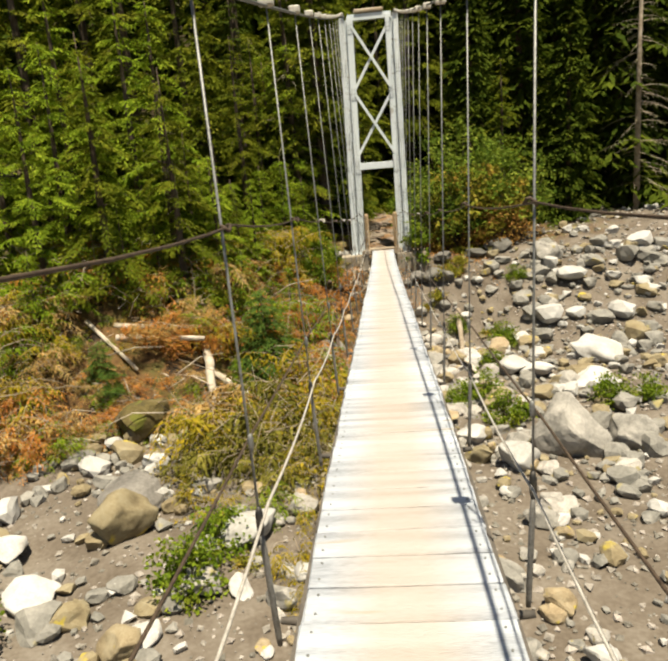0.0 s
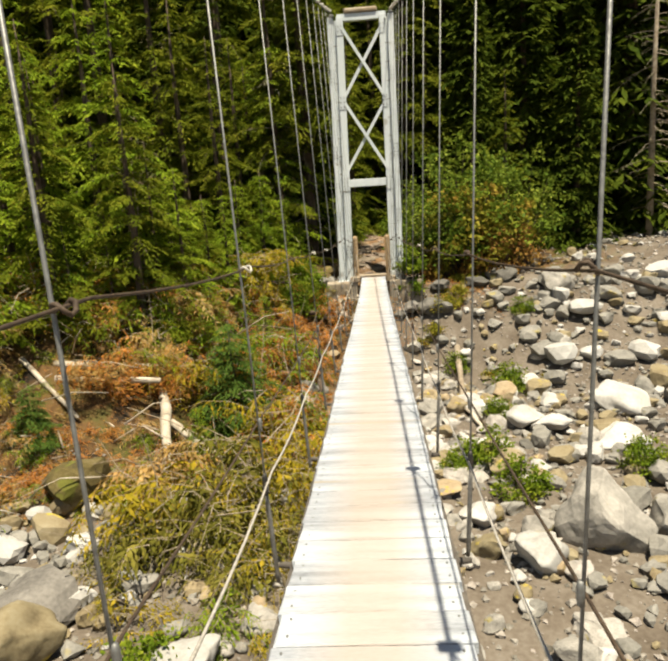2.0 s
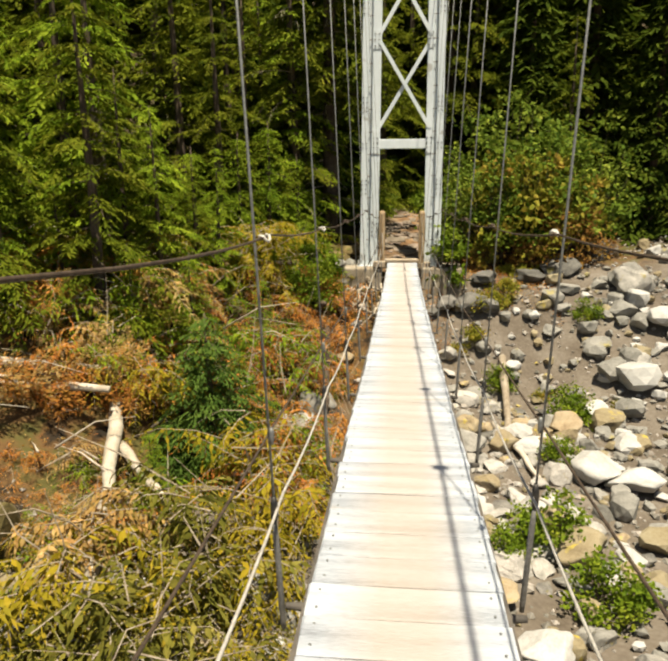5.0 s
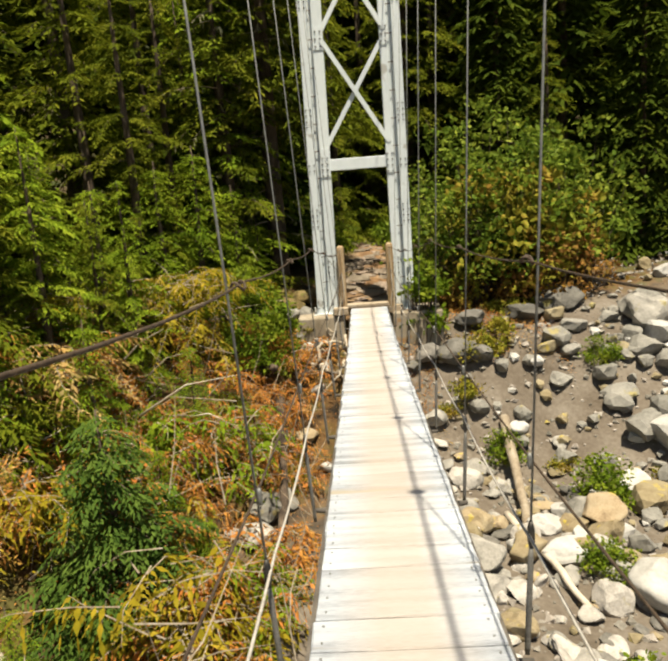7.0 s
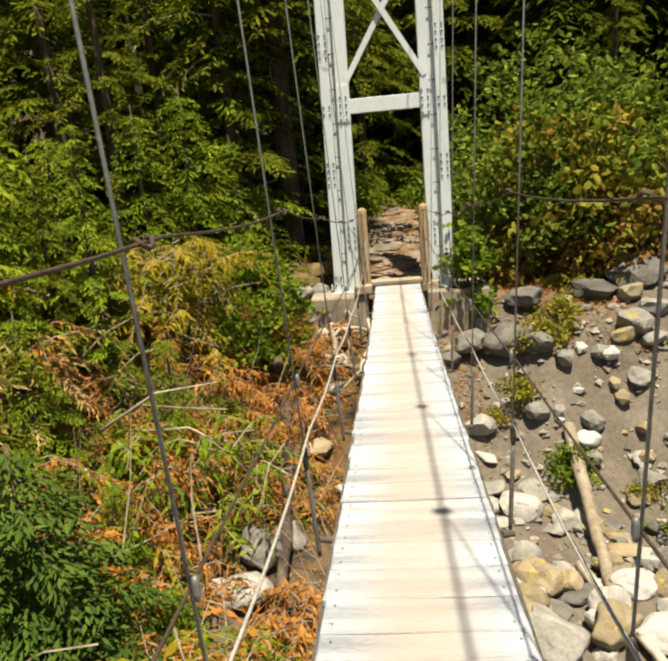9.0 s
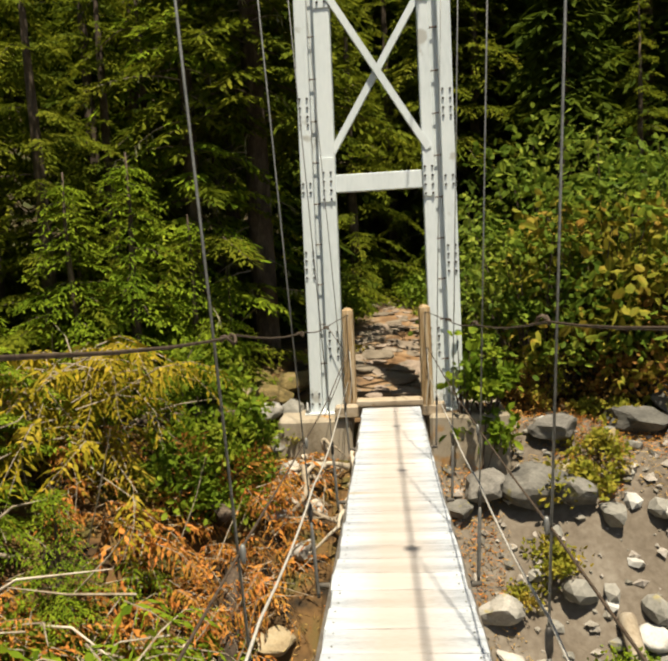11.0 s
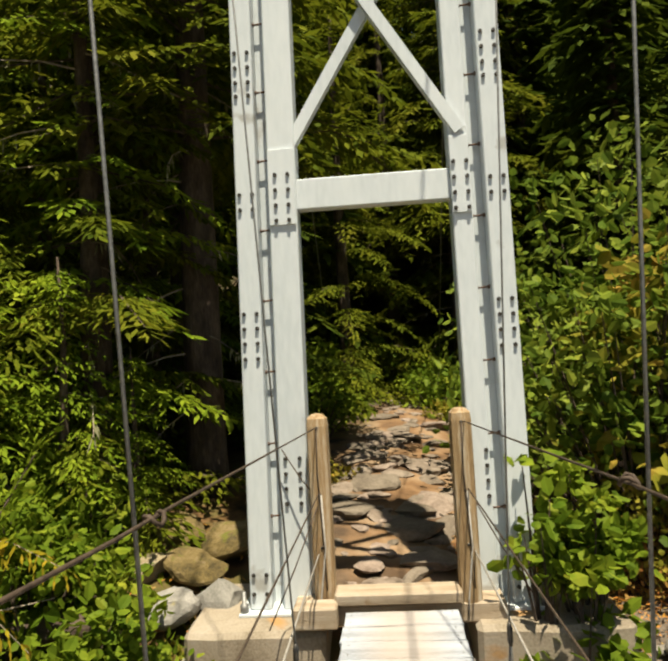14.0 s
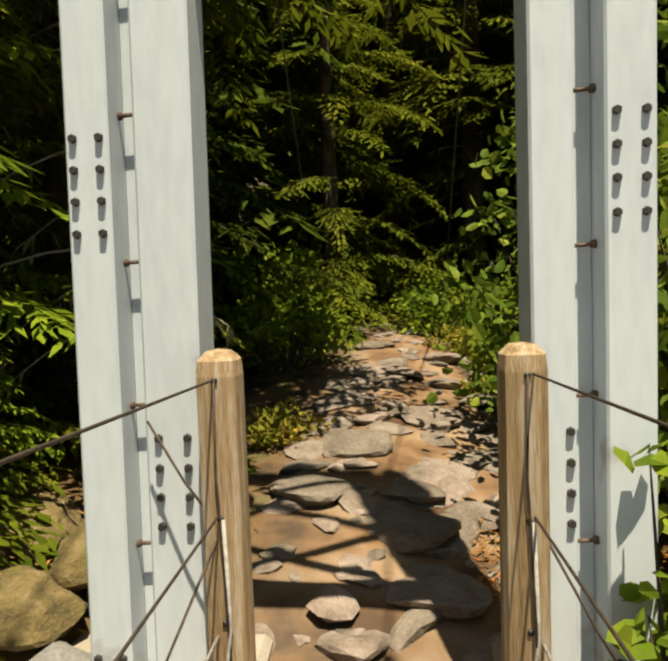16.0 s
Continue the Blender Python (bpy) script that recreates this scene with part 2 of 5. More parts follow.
def tube(points, radius, sides=6):
    """Verts and faces of a round bar through the points; radius: one number or one a point."""
    pts = [Vector(p) for p in points]
    radii = radius if isinstance(radius, (list, tuple)) else [radius] * len(pts)
    vs, fs = [], []
    for i, p in enumerate(pts):
        d = (pts[min(i + 1, len(pts) - 1)] - pts[max(i - 1, 0)]).normalized()
        u = d.cross(Vector((0.3, 0.1, 1)) if abs(d.z) < 0.9 else Vector((1, 0, 0.1))).normalized()
        w = d.cross(u)
        for k in range(sides):
            a = 2 * math.pi * k / sides
            vs.append(p + (u * math.cos(a) + w * math.sin(a)) * radii[i])
    for i in range(len(pts) - 1):
        for k in range(sides):
            fs.append((i * sides + k, i * sides + (k + 1) % sides, (i + 1) * sides + (k + 1) % sides, (i + 1) * sides + k))
    fs.append(tuple(range(sides))[::-1])
    fs.append(tuple((len(pts) - 1) * sides + k for k in range(sides)))
    return vs, fs


def tube_mesh(name, points, radius, mat, sides=6):
    return mesh_of(name, *tube(points, radius, sides), mat, True)


def join_geo(pieces):
    vs, fs = [], []
    for v, f in pieces:
        o = len(vs)
        vs.extend(v)
        fs.extend(tuple(i + o for i in q) for q in f)
    return vs, fs


# ---- the ground ----
GX = [-40, -12, -7, -5, -3, -1.5, 0, 1.5, 3, 5, 9, 16, 40]
GA = [4.4, 8.4, 10.4, 11.4, 13.8, 16.0, 16.8, 17.4, 17.0, 15.6, 14.6, 13.5, 11.4]
GB = [10.4, 13.5, 15.6, 16.8, 19.7, 20.8, 20.6, 20.5, 20.5, 21, 22, 24, 24]
GT = [0.3, -0.3, -0.6, -0.9, -1.0, -0.95, -1.0, -1.25, -1.3, -1.2, -1.0, -0.6, 0]


def bed(x, y):
    """The ground's height without its roughness: the riverbed, the bank and the wooded slope."""
    a, b, t = np.interp(x, GX, GA), np.interp(x, GX, GB), np.interp(x, GX, GT)
    s = min(max((y - a) / (b - a), 0), 1)
    z = -3.35 + (t + 3.35) * s * s * (3 - 2 * s)
    if y > b:
        z += min(y - b, 4.5) * 0.09 * math.exp(-((x - 0.3) / 2.4) ** 2)
        z += min(y - b, 8) * 0.07 + min(max(0, y - b - 9), 70) * 0.65
    return z


def ground_z(x, y):
    n = noise.noise((x * 0.7, y * 0.7, 3.0)) * 0.16 + noise.noise((x * 2.3, y * 2.3, 7.0)) * 0.05
    path = math.exp(-((x - 0.15) / 0.9) ** 2) if y > 20 else 0
    if -1.3 < x < 1.4 and 19.4 < y < 20.8:
        n -= 0.16
    return bed(x, y) + n * (1 - 0.6 * path)


def axis(fine0, fine1, step, far):
    out = list(np.arange(fine0, fine1, step))
    d, lo, hi = step, [], []
    a, b = fine0, out[-1]
    while a > -far or b < far:
        d *= 1.45
        a, b = a - d, b + d
        lo.append(a)
        hi.append(b)
    return lo[::-1] + out + hi


xs, ys = axis(-11, 12, 0.28, 500), axis(3, 31, 0.28, 500)
gv = [(x, y, ground_z(x, y)) for y in ys for x in xs]
nx = len(xs)
gf = [(j * nx + i, j * nx + i + 1, (j + 1) * nx + i + 1, (j + 1) * nx + i) for j in range(len(ys) - 1) for i in range(nx - 1)]
gm = mesh_of("ground", gv, gf, GROUND, True)
cover = gm.color_attributes.new("cover", "FLOAT_COLOR", "POINT")


def ramp01(v, a, b):
    return min(max((v - a) / (b - a), 0), 1)


def cover_of(x, y):
    a, b = float(np.interp(x, GX, GA)), float(np.interp(x, GX, GB))
    wob = noise.noise((x * 0.5, y * 0.5, 1.0))
    litter = ramp01(y, a - 1.2 + wob, a + 1.0 + wob) if x < 0 else ramp01(y, b - 0.3, b + 0.8) * (1 - ramp01(x, 6, 9))
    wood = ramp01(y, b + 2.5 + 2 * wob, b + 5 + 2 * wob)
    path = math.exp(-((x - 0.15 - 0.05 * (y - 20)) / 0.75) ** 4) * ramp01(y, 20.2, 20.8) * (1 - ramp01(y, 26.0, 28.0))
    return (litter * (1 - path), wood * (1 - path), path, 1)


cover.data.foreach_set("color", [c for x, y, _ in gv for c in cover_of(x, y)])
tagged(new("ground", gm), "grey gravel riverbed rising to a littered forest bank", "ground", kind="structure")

# ---- the bridge: deck ----
DY = [-14, -0.5, 1.0, 2.9, 5.6, 8.1, 10.2, 11.6, 13.9, 15.4, 16.6, 18.0, 19.0, 19.75]
DZ = [0.70, 0.215, 0.18, 0.085, -0.135, -0.28, -0.455, -0.55, -0.70, -0.80, -0.865, -0.915, -0.905, -0.885]
XC = 0.035
HALF = 0.325


def deck_z(y):
    return float(sum(np.interp(y + d, DY, DZ) for d in (-1.2, -0.6, 0, 0.6, 1.2)) / 5) if y < 18 else float(np.interp(y, DY, DZ))


HANGERS = [-13.2, -11.75, -10.3, -8.85, -7.4, -5.95, -4.5, -3.05, -1.6, -0.12, 1.37, 2.88, 4.38, 5.80, 7.20, 8.62, 10.05, 11.45, 12.85, 14.27, 15.72, 17.10, 18.60]


def cable_z(y):
    return 3.28 + 0.207 * (y - 7.75) + 0.0012 * (y - 7.75) ** 2


def cable_off(y):
    return 0.46 + 0.0155 * (y - 1.66)


def rail_height(y):
    """The handrail's height over the deck."""
    return float(np.interp(y, [0, 9, 13, 15.5, 17.2], [1.21, 1.19, 1.32, 1.22, 1.17]))


def line_rise(y):
    """How far the two lower lines run above their usual height, towards the tower."""
    return float(np.interp(y, [10, 13.5], [0, 0.1]))


bridge = thing("footbridge_deck", "narrow suspension footbridge deck of bleached wooden planks", "footbridge", at=(0, 0, 0))
for side in (-1, 1):
    pts = [(XC + side * (HALF + 0.004), y, deck_z(y) - 0.062) for y in np.arange(-13.8, 19.7, 0.5)]
    vs, fs = [], []
    for i, (x, y, z) in enumerate(pts):
        vs += [(x - 0.016, y, z - 0.05), (x + 0.016, y, z - 0.05), (x + 0.016, y, z + 0.018), (x - 0.016, y, z + 0.018)]
        if i:
            o = 4 * (i - 1)
            fs += [(o + k, o + (k + 1) % 4, o + 4 + (k + 1) % 4, o + 4 + k) for k in range(4)]
    part("stringer", mesh_of("stringer", vs, fs, STRINGER), bridge, "dark steel edge rail under the planks")
for y in HANGERS:
    rod = tube_mesh("transom", [(-0.425, 0, 0), (-0.33, 0, -0.004), (0.33, 0, -0.004), (0.425, 0, 0)], [0.012, 0.02, 0.02, 0.012], STRINGER)
    part("transom", rod, bridge, at=(XC, y, deck_z(y) - 0.135))

# ---- the bridge: cables, hangers, hand lines ----
for side in (-1, 1):
    ysr = list(np.arange(-13.8, 20.01, 0.6)) + [20.12]
    main = [(XC + side * cable_off(y), y, cable_z(y)) for y in ysr]
    back = [(XC + side * 0.76, 20.3, 5.98), (XC + side * 0.9, 24, 3.6), (XC + side * 1.05, 29.5, ground_z(XC + side * 1.05, 29.5) - 0.1)]
    thing("main_cable", "taut galvanised steel main suspension cable", "cable", "main cables", me=tube_mesh("main_cable", main + back, 0.009, WIRE))
    hand, mid, low = [], [], []
    rng = random.Random(5 + side)
    stations = [y for y in HANGERS if y < 18.5]
    for i, y in enumerate(stations):
        h = rail_height(y)
        x = XC + side * 0.435
        hand.append((x, y, deck_z(y) + h))
        mid.append((x + side * 0.012, y, deck_z(y) + 0.56 + line_rise(y)))
        low.append((x - side * 0.012, y, deck_z(y) + 0.31 + line_rise(y)))
        if i + 1 < len(stations):
            yn = stations[i + 1]
            hn = rail_height(yn)
            for f in (0.2, 0.4, 0.6, 0.8):
                m, sag = y + (yn - y) * f, 4 * f * (1 - f)
                line = deck_z(y) * (1 - f) + deck_z(yn) * f
                rise = line_rise(y) * (1 - f) + line_rise(yn) * f
                hand.append((x, m, line + h + (hn - h) * f - 0.018 * sag))
                mid.append((x + side * (0.012 + 0.01 * sag), m, line + 0.56 + rise - 0.02 * sag))
                low.append((x - side * 0.012, m, line + 0.31 + rise - 0.03 * sag))
    px = -0.43 if side < 0 else 0.475
    hand.append((px, 19.93, 0.15))
    mid.append((px, 19.93, -0.25))
    low.append((px + side * 0.02, 19.9, -0.62))
    thing("handrail_cable", "dark brown weathered steel handrail cable", "cable", "hand lines", me=tube_mesh("handrail_cable", hand, 0.0037, DARKWIRE))
    thing("mid_cable", "thin dark mid-height guard cable", "cable", "hand lines", me=tube_mesh("mid_cable", mid, 0.0042, DARKWIRE))
    thing("guard_rope", "pale twisted rope strung just above the deck", "rope", "hand lines", me=tube_mesh("guard_rope", low, 0.0052, ROPE))
    for y in HANGERS:
        dz, off = deck_z(y), cable_off(y)
        hgr = thing("hanger", "slim galvanised hanger rod between main cable and deck", "hanger", "bridge hangers", at=(XC + side * 0.435, y - 0.02 + 0.08 * side, dz))
        top = cable_z(y) - dz
        out = side * (off - 0.435)
        part("wire", tube_mesh("wire", [(0, 0, 0.34), (out * 0.25, 0, 0.34 + (top - 0.34) * 0.25), (out, 0, top)], 0.0043, WIRE), hgr)
        part("eye_rod", tube_mesh("eye_rod", [(-side * 0.02, 0, -0.15), (-side * 0.018, 0, -0.12), (-side * 0.003, 0, 0.20), (0, 0, 0.26)], [0.009, 0.0105, 0.0105, 0.007], ROD), hgr, "thick galvanised eye rod")
        part("turnbuckle", tube_mesh("turnbuckle", [(0, 0, 0.25), (0, 0, 0.275), (0, 0, 0.325), (0, 0, 0.35)], [0.007, 0.013, 0.013, 0.007], BOLT), hgr, "dark turnbuckle sleeve")
        if y < 18.5:
            h = rail_height(y)
            big = rng.uniform(0.4, 0.8)
            ends = [(0.026 * big * math.sin(a), 0.02 * math.cos(a), h + 0.016 * big * math.sin(2 * a + big)) for a in np.linspace(-0.4, 4.6, 9)]
            part("hand_clamp", tube_mesh("hand_clamp", ends, 0.005, PALECLAMP if rng.random() < 0.2 else DARKWIRE), hgr, "looped wire lashing at the handrail")
            part("guard_clamp", tube_mesh("guard_clamp", [(0, 0, line_rise(y) + d) for d in (0.535, 0.55, 0.575, 0.59)], [0.006, 0.009, 0.009, 0.006], WIRE), hgr)
        bmc = box_bm(-0.038, 0.038, -0.025, 0.025, -0.02, 0.028, 0.007)
        part("cable_clamp", bm_mesh("cable_clamp", bmc, PALECLAMP), hgr, "pale bolted clamp on the main cable", at=(out, 0, top))

# ---- the tower ----
TY = 20.05
tower = thing("bridge_tower", "pale grey painted steel H-frame suspension tower", "tower", at=(XC, TY, -1.02))
BASE, TOP = -1.02, 5.90


def leaning(bm, lean):
    """Leans a leg sideways: lean metres over its height."""
    for v in bm.verts:
        v.co.x += lean * (v.co.z - BASE) / (TOP - BASE)
    return bm


def in_tower(bm):
    for v in bm.verts:
        v.co -= Vector((XC, TY, BASE))
    return bm


LEGS = (("left", -0.925, -0.785, -0.705, -0.522, 0.085), ("right", 0.885, 0.735, 0.645, 0.515, -0.015))
bolt_bm = bmesh.new()
bmesh.ops.create_cone(bolt_bm, cap_ends=True, segments=6, radius1=0.015, radius2=0.012, depth=0.013)
bmesh.ops.rotate(bolt_bm, verts=bolt_bm.verts, matrix=Matrix.Rotation(math.pi / 2, 3, "X"))
bolt_me = bm_mesh("bolt", bolt_bm, BOLT)
rust_me = tube_mesh("spacer_bolt", [(-0.045, 0, 0), (-0.03, 0, 0), (-0.0299, 0, 0), (0.03, 0, 0.004), (0.0301, 0, 0.004), (0.045, 0, 0.004)], [0.014, 0.014, 0.007, 0.007, 0.014, 0.014], RUST)
for nm, xo, xa, xb, xi, lean in LEGS:
    s = -1 if nm == "left" else 1
    lo, hi = min(xo, xa), max(xo, xa)
    part("outer_channel", bm_mesh("outer_channel", in_tower(leaning(box_bm(lo, hi, TY, TY + 0.19, BASE + 0.02, TOP, 0.008), lean)), STEEL), tower)
    lo, hi = min(xb, xi), max(xb, xi)
    part("inner_channel", bm_mesh("inner_channel", in_tower(leaning(box_bm(lo, hi, TY - 0.006, TY + 0.184, BASE + 0.02, TOP, 0.008), lean)), STEEL), tower)
    lo, hi = min(xa, xb), max(xa, xb)
    part("web_plate", bm_mesh("web_plate", in_tower(leaning(box_bm(lo + 0.002, hi - 0.002, TY + 0.13, TY + 0.15, BASE + 0.02, TOP - 0.05, 0), lean)), STEEL), tower)
    part("base_plate", bm_mesh("base_plate", in_tower(box_bm(min(xo, xi) - 0.06, max(xo, xi) + 0.06, TY - 0.07, TY + 0.27, BASE, BASE + 0.02, 0.003)), STEEL), tower)
    z0, z1 = 1.46, 1.96
    part("gusset_plate", bm_mesh("gusset_plate", in_tower(leaning(box_bm(min(xb, xi) + 0.004, max(xb, xi) - 0.004, TY - 0.020, TY - 0.006, z0, z1, 0.002), lean)), STEEL), tower, "bolted splice plate")
    for z0, z1 in ((3.60, 3.98), (5.45, 5.80)):
        part("gusset_plate", bm_mesh("gusset_plate", in_tower(leaning(box_bm(min(xb, xi) + 0.004, max(xb, xi) - 0.004, TY - 0.018, TY - 0.006, z0, z1, 0.002), lean)), STEEL), tower)

    def bolt(x, z, y):
        part("bolt", bolt_me, tower, at=(x + lean * (z - BASE) / (TOP - BASE) - XC, y - TY, z - BASE))

    oc, ic = (xo + xa) / 2, (xb + xi) / 2
    for z in (2.34, 2.43, 2.53, 2.63, 1.58, 1.68, 0.60, 0.70, 0.797, 0.894, 4.3, 4.4, 4.5, 4.6, -0.78, -0.9):
        for d in (-0.042, 0.042):
            bolt(oc + d, z, TY - 0.008)
    for z in (1.49, 1.59, 1.69, 1.79, 3.66, 3.78, 3.90, 5.55, 5.67):
        for d in (-0.042, 0.042):
            bolt(ic + d, z, TY - 0.028)
    for z in (-0.05, -0.146, -0.24, -0.335):
        for d in (-0.048, 0.045):
            bolt(ic + d, z, TY - 0.014)
    for z in np.arange(-0.43, 5.6, 0.47):
        part("spacer_bolt", rust_me, tower, "rusty spacer bolt", at=((xa + xb) / 2 + lean * (z - BASE) / (TOP - BASE) - XC, 0.09, z - BASE))
    for d in (-0.1, 0.42):
        nut = tube_mesh("anchor_bolt", [(0, 0, 0), (0, 0, 0.05), (0, 0, 0.0501), (0, 0, 0.13)], [0.028, 0.028, 0.014, 0.014], WIRE, 8)
        part("anchor_bolt", nut, tower, at=((min(xo, xi) - 0.03 if d < 0 else max(xo, xi) + 0.03) - XC, -0.03, 0.02))
part("cross_beam", bm_mesh("cross_beam", in_tower(box_bm(-0.52, 0.535, TY + 0.03, TY + 0.13, 1.565, 1.765, 0.006)), STEEL), tower, "pale steel portal crossbeam")
part("top_beam", bm_mesh("top_beam", in_tower(box_bm(-0.60, 0.68, TY + 0.02, TY + 0.17, 5.80, 5.97, 0.006)), STEEL), tower)
part("name_plate", bm_mesh("name_plate", in_tower(box_bm(-0.40, 0.46, TY - 0.02, TY + 0.12, 5.99, 6.10, 0.03)), SILL), tower, "blank weathered board on the tower top")


def brace(x0, z0, x1, z1, y, w=0.075):
    d = Vector((x1 - x0, 0, z1 - z0))
    n = Vector((-d.z, 0, d.x)).normalized() * w / 2
    bm = bmesh.new()
    q = [Vector((x0, y, z0)) + n, Vector((x0, y, z0)) - n, Vector((x1, y, z1)) - n, Vector((x1, y, z1)) + n]
    front = [bm.verts.new(v) for v in q]
    rear = [bm.verts.new(v + Vector((0, 0.016, 0))) for v in q]
    inner = [bm.verts.new(q[1] + Vector((0, 0.075, 0))), bm.verts.new(q[2] + Vector((0, 0.075, 0)))]
    bm.faces.new(front)
    bm.faces.new(rear[::-1])
    for i in range(4):
        bm.faces.new((front[i], rear[i], rear[(i + 1) % 4], front[(i + 1) % 4]))
    bm.faces.new((rear[1], inner[0], inner[1], rear[2]))
    bmesh.ops.recalc_face_normals(bm, faces=bm.faces)
    return bm


for z0, z1 in ((1.99, 3.76), (3.86, 5.66)):
    part("brace", bm_mesh("brace", in_tower(brace(-0.50, z1, 0.585, z0, TY - 0.03)), STEEL), tower, "diagonal steel angle brace")
    part("brace", bm_mesh("brace", in_tower(brace(-0.53, z0, 0.575, z1, TY + 0.03)), STEEL), tower, "diagonal steel angle brace")
for sx in (-0.73, 0.80):
    sad = box_bm(sx - 0.06, sx + 0.06, TY - 0.05, TY + 0.2, 5.90, 5.97, 0.015)
    part("cable_saddle", bm_mesh("cable_saddle", in_tower(sad), WIRE), tower, "galvanised cable saddle")

# footings, posts, sill
for x0, x1, z1 in ((-1.28, -0.42, -1.02), (0.46, 1.36, -1.02)):
    bmf = box_bm(x0, x1, TY - 0.32, TY + 0.62, -2.1, z1, 0.03)
    bmesh.ops.subdivide_edges(bmf, edges=bmf.edges[:], cuts=4, use_grid_fill=True)
    for v in bmf.verts:
        v.co += Vector(noise.noise_vector(v.co * 2.5)) * 0.02
    thing("concrete_footing", "stained weathered concrete footing block under a tower leg", "footing", "tower footings", me=bm_mesh("concrete_footing", bmf, CONCRETE))
for x, y in ((-0.425, 19.97), (0.458, 19.93)):
    r = 0.069
    prof = [(r * 1.0, -0.06), (r, 1.04), (r * 0.93, 1.085), (r * 0.55, 1.11), (0.004, 1.117)]
    vs, fs, S = [], [], 16
    for i, (rad, z) in enumerate(prof):
        for k in range(S):
            a = 2 * math.pi * k / S
            c, s_ = math.cos(a), math.sin(a)
            sq = 1 / max(abs(c), abs(s_)) ** 0.45
            vs.append((c * rad * sq, s_ * rad * sq, z))
        if i:
            fs += [((i - 1) * S + k, (i - 1) * S + (k + 1) % S, i * S + (k + 1) % S, i * S + k) for k in range(S)]
    ps = thing("gate_post", "round-topped treated timber post at the bridge end", "post", "bridge end posts", at=(x, y, -0.88))
    part("timber", mesh_of("timber", vs, fs, POST, False), ps)
    # Nothing is drilled: a solid dark disc gives each cable hole its shade.
    for z in (1.03, 0.62, 0.3):
        part("cable_hole", tube_mesh("cable_hole", [(0, -r * 1.06, z), (0, -r * 0.95, z)], 0.010, BOLT, 8), ps, "dark disc standing in for the shade of a cable hole")
    part("tie_wire", tube_mesh("tie_wire", [(0, -r * 1.12, 1.03), (-0.006, -r * 1.16, 0.75), (0.008, -r * 1.18, 0.45), (0.02, -r * 1.3, 0.05)], 0.004, DARKWIRE), ps, "slack dark tie wire")
    part("tail_rope", tube_mesh("tail_rope", [(0.01, -r * 1.15, 0.62), (0.02, -r * 1.2, 0.3), (-0.02, -r * 1.4, 0.0), (-0.03, -r * 1.6, -0.12)], 0.006, ROPE), ps, "hanging rope tail")
beam = box_bm(-0.62, 0.66, 19.86, 20.10, -1.04, -0.915, 0.012)
thing("sill_beam", "pale timber sill beam carrying the deck end", "beam", me=bm_mesh("sill_beam", beam, SILL))
cap = box_bm(-0.36, 0.40, 19.80, 19.985, -0.906, -0.83, 0.012)
thing("end_board", "pale timber end board across the deck", "board", me=bm_mesh("end_board", cap, SILL))
blk = box_bm(-0.60, -0.34, 19.70, 19.855, -1.0, -0.87, 0.012)
thing("timber_block", "short pale timber block beside the deck end", "timber", me=bm_mesh("timber_block", blk, SILL))
for a, b in (((-0.66, 19.98, 0.02), (-0.43, 19.92, -0.30)), ((-0.43, 19.92, -0.30), (-0.72, 19.6, -0.95)), ((0.475, 19.9, -0.25), (0.80, 19.8, -0.85))):
    mid = (Vector(a) + Vector(b)) / 2 - Vector((0, 0, 0.02))
    thing("stay_wire", "thin dark stay wire near the tower leg", "wire", "stay wires", me=tube_mesh("stay_wire", [a, mid, b], 0.0045, DARKWIRE, 5))

# ---- rocks ----
def rock_mesh(seed, mat, flat=0.72, cuts=6, smooth=False, fine=3):
    rng = random.Random(seed)
    bm = bmesh.new()
    bmesh.ops.create_icosphere(bm, subdivisions=fine, radius=0.5)
    planes = []
    for _ in range(cuts):
        n = Vector((rng.uniform(-1, 1), rng.uniform(-1, 1), rng.uniform(-0.5, 1))).normalized()
        planes.append((n, rng.uniform(0.24, 0.40)))
    for v in bm.verts:
        for n, d in planes:
            e = v.co.dot(n) - d
            if e > 0:
                v.co -= n * e * 0.97
        v.co += v.co.normalized() * noise.noise(v.co * 3 + Vector((seed * 3.1, 0, 0))) * 0.08
        v.co += v.co.normalized() * noise.noise(v.co * 8 + Vector((seed * 1.7, 5, 0))) * 0.02
        v.co.z *= flat
    return bm_mesh("rock", bm, mat, smooth)


GREYS = [rock_mesh(s, ROCK, 0.6 + 0.08 * (s % 4), 7 + s % 5) for s in range(7)]
PALES = [rock_mesh(20 + s, PALEROCK, 0.65, 6, s == 0) for s in range(4)]
TANS = [rock_mesh(40 + s, TANROCK, 0.7, 8) for s in range(4)]
MOSSY = [rock_mesh(60 + s, MOSSROCK, 0.7, 4) for s in range(2)]
LOOKS = {"g": (GREYS, "rounded grey river boulder on gravel"), "p": (PALES, "pale whitish river boulder on gravel"), "t": (TANS, "tan-brown lichened boulder on gravel"), "d": ([rock_mesh(70 + i, DARKROCK, 0.6, 12) for i in range(3)], "dark angular rock slab by the footing"), "m": (MOSSY, "mossy ochre boulder on the bank")}
FINER = {"g": [rock_mesh(s, ROCK, 0.6 + 0.08 * (s % 4), 9 + s % 5, False, 4) for s in range(5)], "p": [rock_mesh(20 + s, PALEROCK, 0.65, 7, True, 4) for s in range(3)], "t": [rock_mesh(40 + s, TANROCK, 0.7, 8, True, 4) for s in range(3)]}
rr = random.Random(11)
loose = []


